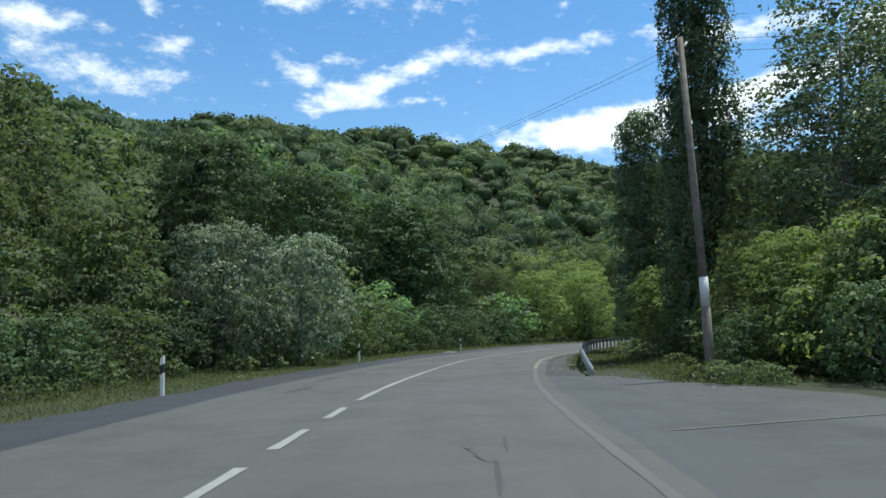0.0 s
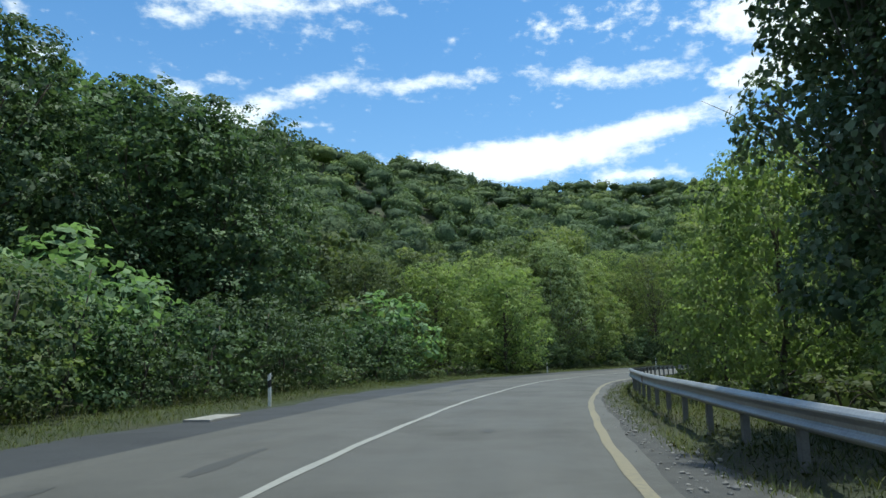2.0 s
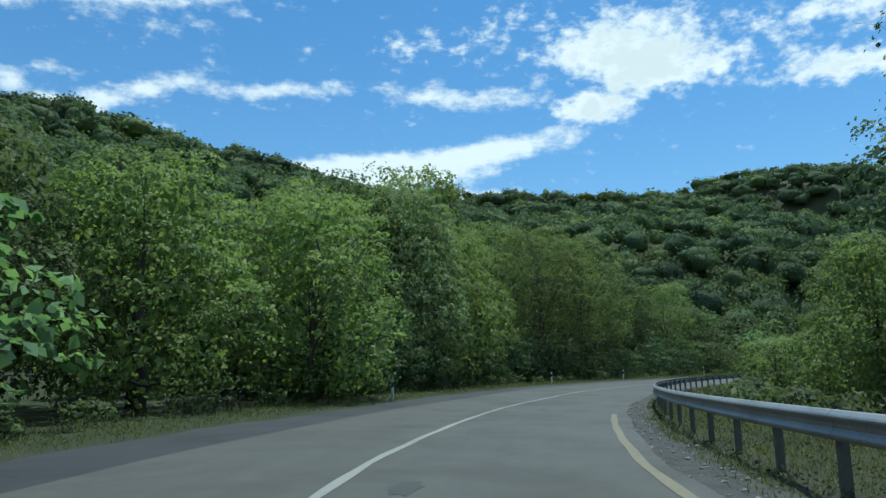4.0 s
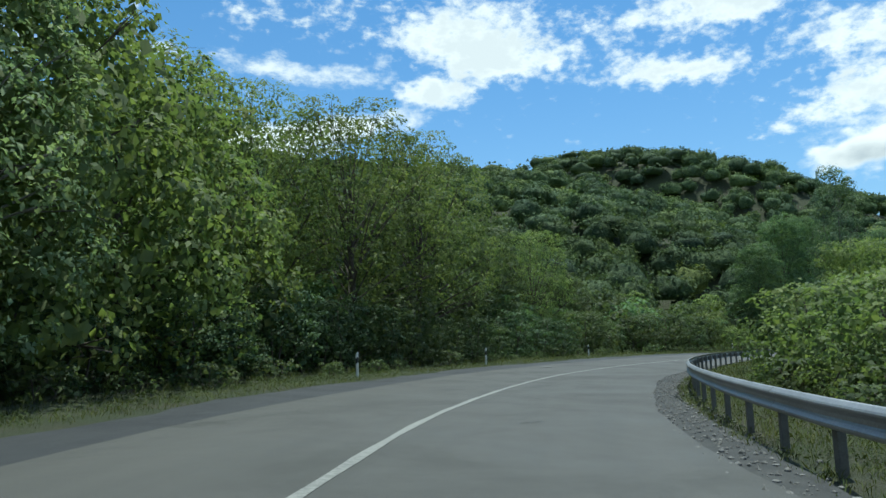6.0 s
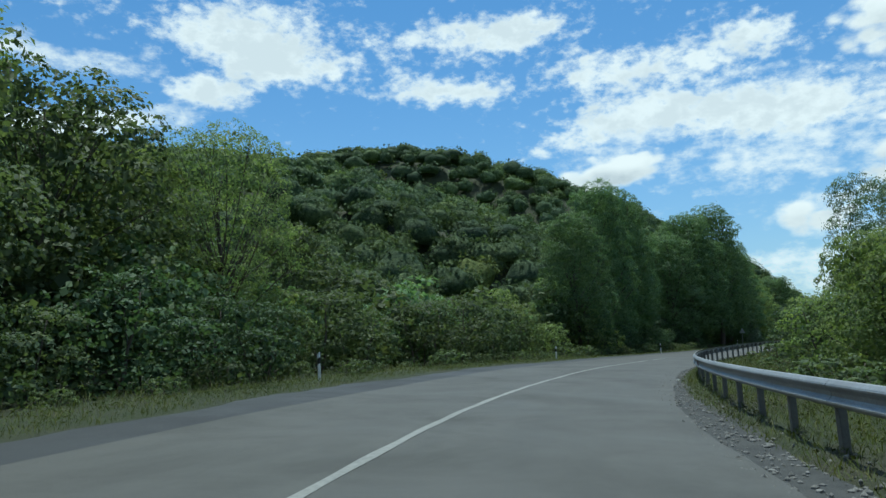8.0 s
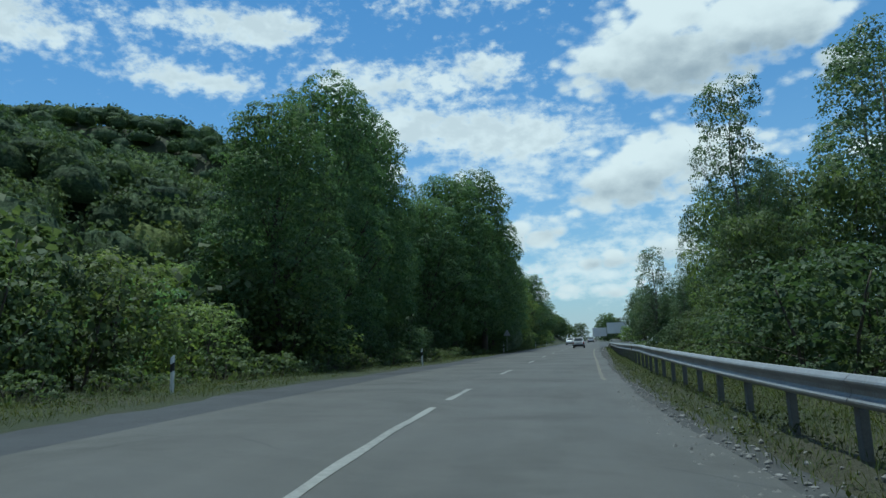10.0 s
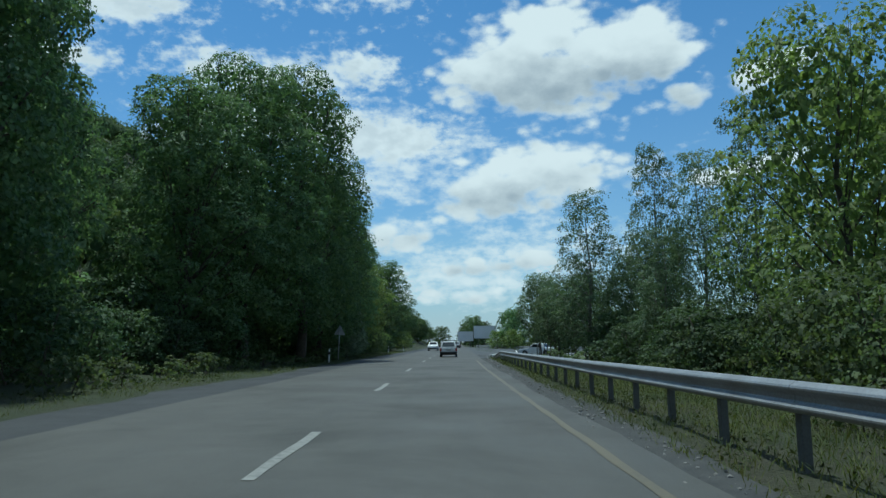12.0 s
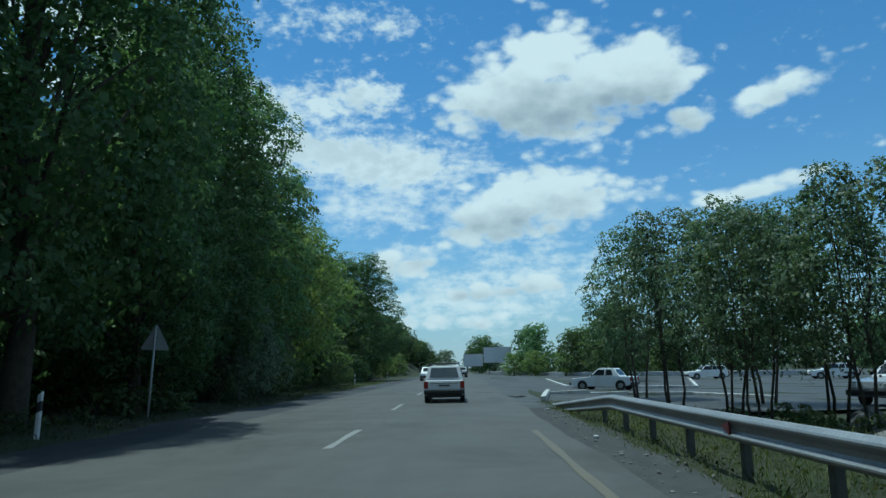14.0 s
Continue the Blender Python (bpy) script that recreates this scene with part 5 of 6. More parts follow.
# ---- the wooded hill: far crowns too many to count ----
def forest(name, label, lo, hi, spacing, rings, spokes, boughs, cards, size, seed, mat):
    """Billowing crowns spread over the hill between two distances up the slope, with sprays of leaves on them."""
    rng = np.random.default_rng(seed)
    gx, gy = np.meshgrid(np.arange(-330, 640, spacing), np.arange(-120, 640, spacing))
    x = gx.ravel() + rng.uniform(-.45, .45, gx.size) * spacing
    y = gy.ravel() + rng.uniform(-.45, .45, gx.size) * spacing
    s, n = to_sn(x, y)
    foot = np.interp(s, [q[0] for q in FOOT], [q[1] for q in FOOT])
    d = -n - foot
    keep = (d > np.where(s < 90, np.maximum(lo, 13), lo)) & (d <= hi) & (s > -15) & (s < 560)
    x, y, s, n = x[keep], y[keep], s[keep], n[keep]
    z = ground_z(s, n, x, y)
    count = len(x)
    r = spacing * rng.uniform(.42, .9, count)
    tall = np.minimum(r, 5.2) * rng.uniform(.65, 1.1, count)
    phase = rng.uniform(0, 60, count)
    mid = np.stack([x, y, z + tall * .5 + rng.uniform(.2, 2.8, count)], 1)
    radii = np.stack([r, r, tall], 1)
    tone = np.clip(rng.normal(.45, .24, count), 0, 1)
    # boughs round each crown, the uphill ones mirrored to the side the camera sees
    d3 = rng.normal(size=(count, boughs, 3))
    d3 /= np.linalg.norm(d3, axis=2, keepdims=True)
    d3[:, :, 2] = np.where(d3[:, :, 2] < -.2, -d3[:, :, 2], d3[:, :, 2])
    hx, hy = at(s, n + 1)
    down = np.stack([hx - x, hy - y], 1)
    down /= np.linalg.norm(down, axis=1, keepdims=True)
    side = d3[:, :, 0] * down[:, :1] + d3[:, :, 1] * down[:, 1:]
    d3[:, :, :2] -= (np.minimum(side + .3, 0) * 2)[:, :, None] * down[:, None, :]
    d3 /= np.linalg.norm(d3, axis=2, keepdims=True)
    weight = rng.uniform(.6, 1.25, (count, boughs))

    def skin(g):
        """How far the crown reaches in the directions g, per crown."""
        flat = g.reshape(len(g), -1, 3)
        near = 1 - np.einsum("iaj,ikj->iak", flat, d3)
        return (.56 + .3 * (np.exp(-near / .14) * weight[:, None, :]).max(-1)).reshape(g.shape[:-1])
    th = np.linspace(.02, 2.2, rings + 1)
    ph = np.linspace(0, 2 * math.pi, spokes + 1)
    grid = np.stack([np.sin(th)[:, None] * np.cos(ph), np.sin(th)[:, None] * np.sin(ph), np.repeat(np.cos(th)[:, None], spokes + 1, 1)], -1)
    body = mid[:, None, None, :] + grid[None] * radii[:, None, None, :] * skin(np.repeat(grid[None], count, 0))[..., None]
    nrm = np.cross(np.gradient(body, axis=1), np.gradient(body, axis=2))
    nrm[:, :, 0] = nrm[:, :, -1] = nrm[:, :, 0] + nrm[:, :, -1]
    nrm = nrm / (np.linalg.norm(nrm, axis=-1, keepdims=True) + 1e-9)

    def corners(a):
        return np.stack([a[:, :-1, :-1], a[:, 1:, :-1], a[:, 1:, 1:], a[:, :-1, 1:]], 3).reshape(-1, 4, 3)
    quads, soft = corners(body), corners(nrm)
    which = rng.integers(0, boughs, (count, cards))
    axis = np.take_along_axis(d3, which[..., None], 1)
    off = rng.normal(size=(count, cards, 3))
    u = axis + off * .34
    u /= np.linalg.norm(u, axis=2, keepdims=True)
    c = mid[:, None, :] + u * radii[:, None, :] * (skin(u) * rng.uniform(.98, 1.34, (count, cards)))[..., None]
    face = u * .6 + off * .3 + rng.normal(size=u.shape) * .6 + np.array([0, 0, .3])
    leaf = leaf_quads(rng, c.reshape(-1, 3), face.reshape(-1, 3), (size * rng.uniform(.5, 1.3, (count, cards))).ravel(), .8)
    leaf_soft = np.repeat((u * .6 + off * .42 + np.array([0, 0, .25]) + rng.normal(size=u.shape) * .28).reshape(-1, 1, 3), 4, 1)
    me = quads_mesh(name, np.concatenate([quads, leaf]), mat, np.concatenate([soft, leaf_soft]))
    own = me.attributes.new("tone", "FLOAT", "FACE")
    own.data.foreach_set("value", np.concatenate([np.repeat(tone, rings * spokes), np.repeat(tone, cards)]).astype(np.float32))
    return tagged(link_mesh(name, me, None), label, "forest", kind="stuff")


forest("hillside_trees", "dense green woods on the lower hillside", 2, 60, 7.4, 7, 11, 14, 225, .74, 5, L_FOREST)
forest("hillside_woods", "dense dark green woods on the hillside", 60, 150, 8.4, 6, 9, 13, 120, 1.0, 6, L_FOREST)
forest("far_woods", "far dark green wooded ridge", 150, 405, 10.5, 5, 8, 10, 48, 1.5, 7, L_FOREST)


# ---- grass and stones of the verges ----
def blades(name, label, strips, seed, tall):
    """Tufts of grass on strips (s0, s1, n0, n1, tufts)."""
    rng = np.random.default_rng(seed)
    out, up = [], []
    for s0, s1, n0, n1, count in strips:
        s, n = rng.uniform(s0, s1, count), rng.uniform(n0, n1, count)
        x, y = at(s, n)
        z = land(x, y)
        for k in range(3):
            c = np.stack([x, y, z], 1) + rng.normal(size=(count, 3)) * np.array([.06, .06, 0])
            hh = tall * rng.uniform(.4, 1.3, count)
            lean = rng.normal(size=(count, 2)) * .45
            tip = c + np.stack([lean[:, 0] * hh, lean[:, 1] * hh, hh], 1)
            side = rng.normal(size=(count, 2))
            side = side / (np.linalg.norm(side, axis=1, keepdims=True) + 1e-6) * .008
            w = np.concatenate([side, np.zeros((count, 1))], 1)
            mid = c * .45 + tip * .55 + np.stack([lean[:, 0] * .0, lean[:, 1] * 0, hh * .08], 1)
            out.append(np.stack([c - w, mid - w * .8, tip, mid + w * .8], 1))
            up.append(np.concatenate([lean * .5 + rng.normal(size=(count, 2)) * .25, np.ones((count, 1))], 1))
    return tagged(link_mesh(name, quads_mesh(name, np.concatenate(out), L_GRASS, np.concatenate(up)), None), label, "grass", kind="stuff")


blades("verge_grass", "short dry and green verge grass", [(-10, 60, -10.6, -7.4, 9000), (60, 180, -10.8, -7.6, 12000), (180, 300, -11, -7.8, 5000), (24, 84, 2.5, 6.5, 10000), (84, 180, 2.75, 6.0, 18000), (180, 252, 2.6, 6.0, 12000), (17.5, 26, 4.6, 9.5, 2400)], 3, .13)
blades("tall_grass", "tall seeding grass behind the guard rail", [(24, 250, 4.3, 8.0, 7000), (0, 190, -11.5, -10.0, 4000)], 4, .3)


def weeds(name, label, strips, seed, size, mat):
    """Low broad-leaved weeds that mat the verge, on strips (s0, s1, n0, n1, leaves)."""
    rng = np.random.default_rng(seed)
    out, up = [], []
    for s0, s1, n0, n1, count in strips:
        heads = count // 10
        hs, hn = rng.uniform(s0, s1, heads), rng.uniform(n0, n1, heads)
        pick = rng.integers(0, heads, count)
        s, n = hs[pick] + rng.normal(size=count) * .22, np.clip(hn[pick] + rng.normal(size=count) * .16, n0 - .1, n1 + .3)
        x, y = at(s, n)
        c = np.stack([x, y, land(x, y) + rng.uniform(.015, .16, count) * rng.uniform(.4, 1.2, heads)[pick]], 1)
        nrm = rng.normal(size=(count, 3)) * .5 + np.array([0, 0, 1])
        out.append(leaf_quads(rng, c, nrm, size * rng.uniform(.5, 1.4, count), .6))
        up.append(nrm * .5 + np.array([0, 0, .8]))
    return tagged(link_mesh(name, quads_mesh(name, np.concatenate(out), mat, np.concatenate(up)), None), label, "weeds", kind="stuff")


weeds("verge_weeds", "low green and brownish weeds matting the verge", [(24, 180, 2.85, 7.0, 40000), (180, 250, 2.8, 6.6, 16000), (17.5, 30, 5.0, 9.8, 8000)], 14, .06, L_VERGE)
weeds("verge_herbs", "low leafy herbs beside the outer shoulder", [(0, 180, -10.6, -8.2, 16000), (180, 300, -11.5, -8.4, 7000)], 15, .075, L_VERGE)


def stones(name, label, strips, seed, size):
    rng = np.random.default_rng(seed)
    ico = bmesh.new()
    bmesh.ops.create_icosphere(ico, subdivisions=1, radius=1)
    base = np.array([v.co[:] for v in ico.verts])
    tri = np.array([[v.index for v in f.verts] for f in ico.faces])
    ico.free()
    vs, fs, k = [], [], 0
    for s0, s1, n0, n1, count in strips:
        s, n = rng.uniform(s0, s1, count), rng.uniform(n0, n1, count)
        x, y = at(s, n)
        z = np.maximum(road_z(s, n) - .022, land(x, y))
        for i in range(count):
            r = size * rng.uniform(.35, 1.0) ** 2
            v = base * r * rng.uniform(.6, 1.3, 3) * (1 + rng.normal(size=(len(base), 1)) * .12)
            vs.append(v + (x[i], y[i], z[i]))
            fs.append(tri + k)
            k += len(base)
    me = bpy.data.meshes.new(name)
    me.from_pydata(np.concatenate(vs).tolist(), [], np.concatenate(fs).tolist())
    return tagged(link_mesh(name, me, M_STONE), label, "gravel", kind="stuff")


stones("gravel_stones", "loose pale stones along the asphalt edge", [(24, 90, 1.9, 2.9, 1600), (84, 180, 1.95, 2.75, 4200), (84, 180, 2.7, 3.3, 900), (180, 246, 2.05, 2.8, 700), (15, 24, 3, 6, 90)], 8, .045)

# ---- guard rail ----
RAIL_N = [(22, 2.9), (30, 3.15), (55, 3.45), (80, 3.1), (100, 3.0), (132, 3.15), (150, 3.2), (187, 3.5), (207, 3.15), (240, 3.05)]
RAIL_TOP = [(22, .66), (31, .70), (45, .84), (60, .87), (85, .72), (100, .68), (135, .74), (152, .74), (187, .90), (207, .80), (223, .72), (236, .66), (241.5, .64)]


def rail_at(s):
    n = np.interp(s, [q[0] for q in RAIL_N], [q[1] for q in RAIL_N])
    z = np.interp(s, [q[0] for q in RAIL_TOP], [q[1] for q in RAIL_TOP])
    if s > 240.8:
        z -= (s - 240.8) * .07
        n -= (s - 240.8) * .02
    if s < 26:
        z -= (26 - s) * .12
        n += (26 - s) * .05
    return float(n), float(z)


# the beam's profile: out towards the road (-) and down from the top edge
BEAM = [(.034, 0), (.012, -.006), (-.034, -.042), (-.048, -.062), (-.046, -.082), (-.006, -.116), (.01, -.14), (.01, -.186), (-.006, -.21), (-.046, -.244), (-.048, -.262), (-.034, -.284), (.012, -.308), (.034, -.314)]
rail = thing("guard_rail", "long galvanised steel guard rail on low posts", "guard rail")


def beam_panel(s0, s1, first):
    bm = bmesh.new()
    rows = []
    for s in np.linspace(s0 - .12, s1 + .12, 7):
        n, z = rail_at(s)
        rows.append([])
        for thick in (0, .006):
            for o, dz in BEAM if thick == 0 else BEAM[::-1]:
                lap = .004 if first else 0
                rows[-1].append(bm.verts.new((*at(s, n + o + thick - lap), z + dz)))
    k = len(rows[0])
    for a, b in zip(rows, rows[1:]):
        for i in range(k):
            bm.faces.new((a[i], b[i], b[(i + 1) % k], a[(i + 1) % k]))
    bm.faces.new(rows[0])
    bm.faces.new(rows[-1][::-1])
    return part("beam", bm, M_ZINC, rail)


for i in range(57):
    s0 = 22.0 + i * 4.0
    beam_panel(s0, min(s0 + 4.0, 249.4), i % 2 == 0)
bm = bmesh.new()
box(bm, -.065, .065, -.045, .045, -1.25, -.01, .01)
box(bm, -.05, .05, -.11, -.035, -.24, -.06, .008)
POST_MESH = bpy.data.meshes.new("rail_post")
bm.to_mesh(POST_MESH)
bm.free()
POST_MESH.materials.append(M_POST_STEEL)
for i in range(110):
    s = 24.0 + i * 2.0
    n, z = rail_at(s)
    ob = new("rail_post", POST_MESH)
    ob.parent = rail
    # local -y looks to the road
    ob.matrix_basis = Matrix.Translation((*at(s, n + .125), z - .05)) @ Matrix.Rotation(heading(s) + math.pi + RNG.uniform(-.05, .05), 4, "Z") @ Matrix.Rotation(RNG.uniform(-.025, .025), 4, "Y")
for s in (29.5, 52, 94, 147, 192, 234):
    n, z = rail_at(s)
    bm = bmesh.new()
    a = [bm.verts.new(p) for p in ((0, 0, .085), (.24, 0, 0), (0, 0, -.085), (0, .02, .085), (.24, .02, 0), (0, .02, -.085))]
    bm.faces.new(a[:3])
    bm.faces.new(a[3:][::-1])
    for i in range(3):
        bm.faces.new((a[i], a[i + 3], a[(i + 1) % 3 + 3], a[(i + 1) % 3]))
    ob = part("reflector", bm, M_RED, rail, "small dark red reflector")
    ob.matrix_basis = Matrix.Translation((*at(s, n - .028), z - .158)) @ Matrix.Rotation(heading(s), 4, "Z")


# ---- marker posts ----
def marker_post():
    ob = thing("marker_post", "white plastic roadside marker post with a black band", "marker post", "roadside marker posts")
    prof = [(-.052, -.016), (-.032, -.04), (.032, -.04), (.052, -.016), (.042, .04), (-.042, .04)]

    def prism(z0, z1, slope0, slope1, grow):
        bm = bmesh.new()
        lo = [bm.verts.new((x * grow, y * grow, z0 + slope0 * x)) for x, y in prof]
        hi = [bm.verts.new((x * grow, y * grow, z1 + slope1 * x)) for x, y in prof]
        for i in range(6):
            bm.faces.new((lo[i], lo[(i + 1) % 6], hi[(i + 1) % 6], hi[i]))
        bm.faces.new(lo[::-1])
        bm.faces.new(hi)
        return bm
    part("shaft", prism(-.3, .56, 0, .6, 1), M_POST_WHITE, ob)
    part("black_band", prism(.56, .77, .6, .6, .98), M_BLACK, ob, "slanted black band")
    part("cap", prism(.77, .95, .6, .9, 1), M_POST_WHITE, ob)
    return ob


first = None
for s, n in ((16.0, -7.45), (34.5, -7.9), (52.1, -7.42), (91.6, -8.0), (116.8, -8.8), (130.6, -9.0), (148.3, -9.6), (175.5, -9.2), (199.2, -8.3), (240.4, -9.0), (286, -9.4), (312, -9.4)):
    m = Matrix.Translation((*at(s, n), float(road_z(s, max(n, -9.5))) - (.07 if n > -9.3 else .05))) @ Matrix.Rotation(heading(s) + math.pi / 2 + math.pi, 4, "Z") @ Matrix.Rotation(RNG.uniform(-.05, .05), 4, "Y")
    if first is None:
        first = marker_post()
        first.matrix_basis = m
    else:
        copy_thing(first, m)


# ---- warning sign seen from behind ----
sign = thing("warning_sign", "triangular road sign seen from behind on a grey pole", "road sign")
bm = bmesh.new()
tube(bm, [(0, 0, -.3), (0, 0, 2.75)], [.032, .032], 10)
part("pole", bm, M_SIGN_BACK, sign, "thin grey steel pole")
bm = bmesh.new()
tri = [(-.46, 2.02), (.46, 2.02), (0, 2.82)]
a = [bm.verts.new((x, .045, z)) for x, z in tri]
b = [bm.verts.new((x, .06, z)) for x, z in tri]
bm.faces.new(a)
bm.faces.new(b[::-1])
for i in range(3):
    bm.faces.new((a[i], b[i], b[(i + 1) % 3], a[(i + 1) % 3]))
bmesh.ops.bevel(bm, geom=[e for e in bm.edges if abs(e.verts[0].co.y - e.verts[1].co.y) > .01], offset=.05, segments=3, affect="EDGES")
part("plate", bm, M_SIGN_BACK, sign, "grey back of a triangular plate")
bm = bmesh.new()
box(bm, -.05, .05, .02, .05, 2.36, 2.42, .006)
part("clamp", bm, M_CHROME, sign)
sx, sy = at(246.5, -9.4)
sign.matrix_basis = Matrix.Translation((sx, sy, float(land(sx, sy)[0]))) @ Matrix.Rotation(heading(246) - math.pi / 2 , 4, "Z") @ Matrix.Rotation(radians(2.5), 4, "Y")

# ---- utility pole and wires ----
pole = thing("utility_pole", "weathered utility pole with a whitewashed band", "utility pole")
bm = bmesh.new()
PX, PY = 7.0, 18.45
tube(bm, [(0, 0, 2.72), (-.07, .02, 4.8), (-.19, .05, 9.4)], [.112, .10, .08], 12)
part("shaft", bm, M_POLE_WOOD, pole)
bm = bmesh.new()
tube(bm, [(.03, 0, -.5), (.016, 0, .9), (.01, 0, 1.94)], [.132, .126, .119], 12)
part("foot", bm, M_POLE_WOOD, pole, "bare weathered foot")
bm = bmesh.new()
tube(bm, [(.01, 0, 1.94), (0, 0, 2.72)], [.121, .117], 12)
part("painted_band", bm, M_WHITEWASH, pole, "worn whitewashed band toned down for shade")
for k in (-.12, .12):
    bm = bmesh.new()
    tube(bm, [(-.185, .05, 9.0 + k), (-.185 + k, .05, 9.05 + k), (-.185 + k * 1.5, .05, 9.15 + k)], [.02, .04, .03], 8)
    part("insulator", bm, M_POST_WHITE, pole, "pale glazed insulator")
pole.matrix_basis = Matrix.Translation((PX, PY, float(land(PX, PY)[0])))
pole_z = float(land(PX, PY)[0])
wires = thing("overhead_wires", "thin dark overhead wires from the pole", "wire")
for k, (ex, ey, ez) in zip((-.18, .18, -.18, .18), ((-16, 62, 14), (-14.5, 63, 14.6), (60, 6, 9.5), (60, 7, 9.9))):
    bm = bmesh.new()
    a, b = Vector((PX - .185 + k, PY + .05, pole_z + 9.15 + k)), Vector((ex, ey, ez))
    pts = [a.lerp(b, t / 14) - Vector((0, 0, 1.2 * (1 - (2 * t / 14 - 1) ** 2))) for t in range(15)]
    tube(bm, pts, [.006] * 15, 4)
    part("wire", bm, M_WIRE, wires)

# ---- old wire fence in the verge ----
fence = thing("wire_fence", "old rusty wire fence among the shrubs", "fence")
fs = np.linspace(64.5, 73.5, 7)
for s in fs:
    bm = bmesh.new()
    x, y = at(s, -13.2)
    z = float(land(x, y)[0])
    tube(bm, [(x, y, z - .2), (x + RNG.uniform(-.06, .06), y, z + 1.25)], [.035, .03], 7)
    part("fence_post", bm, M_RUST, fence)
for hgt in (.25, .6, .95, 1.2):
    bm = bmesh.new()
    tube(bm, [(*at(s, -13.2), float(land(*at(s, -13.2))[0]) + hgt + RNG.uniform(-.03, .03)) for s in fs], [.008] * 7, 4)
    part("fence_wire", bm, M_RUST, fence)
bm = bmesh.new()
tube(bm, [(*at(67.2, -13.1), .05), (*at(68.6, -13.3), 1.2)], [.03, .025], 6)
part("brace", bm, M_RUST, fence)


# ---- cars ----
def profile_solid(bm, side, half, inset, m_top=None):
    """A body from its side outline (y, z) between +-half, drawn in by inset(z) towards the top."""
    left = [bm.verts.new((-half + inset(z), y, z)) for y, z in side]
    right = [bm.verts.new((half - inset(z), y, z)) for y, z in side]
    k = len(side)
    for i in range(k):
        bm.faces.new((left[i], left[(i + 1) % k], right[(i + 1) % k], right[i]))
    bm.faces.new(left[::-1])
    bm.faces.new(right)
    bmesh.ops.recalc_face_normals(bm, faces=bm.faces[:])
    return left + right


def wheel(car, x, y, r=.29, w=.17):
    bm = bmesh.new()
    m = Matrix.Translation((x, y, r)) @ Matrix.Rotation(math.pi / 2, 4, "Y")
    bmesh.ops.create_cone(bm, cap_ends=True, segments=22, radius1=r, radius2=r, depth=w, matrix=m)
    bmesh.ops.bevel(bm, geom=[e for e in bm.edges if e.calc_face_angle(0) > 1.0], offset=.025, segments=2, affect="EDGES")
    wh = part("wheel", bm, M_TYRE, car)
    bm = bmesh.new()
    side = 1 if x > 0 else -1
    bmesh.ops.create_cone(bm, cap_ends=True, segments=18, radius1=r * .62, radius2=r * .52, depth=.03, matrix=Matrix.Translation((x + side * (w / 2 + .006), y, r)) @ Matrix.Rotation(side * math.pi / 2, 4, "Y"))
    part("rim", bm, M_RIM, wh, "plain steel rim")


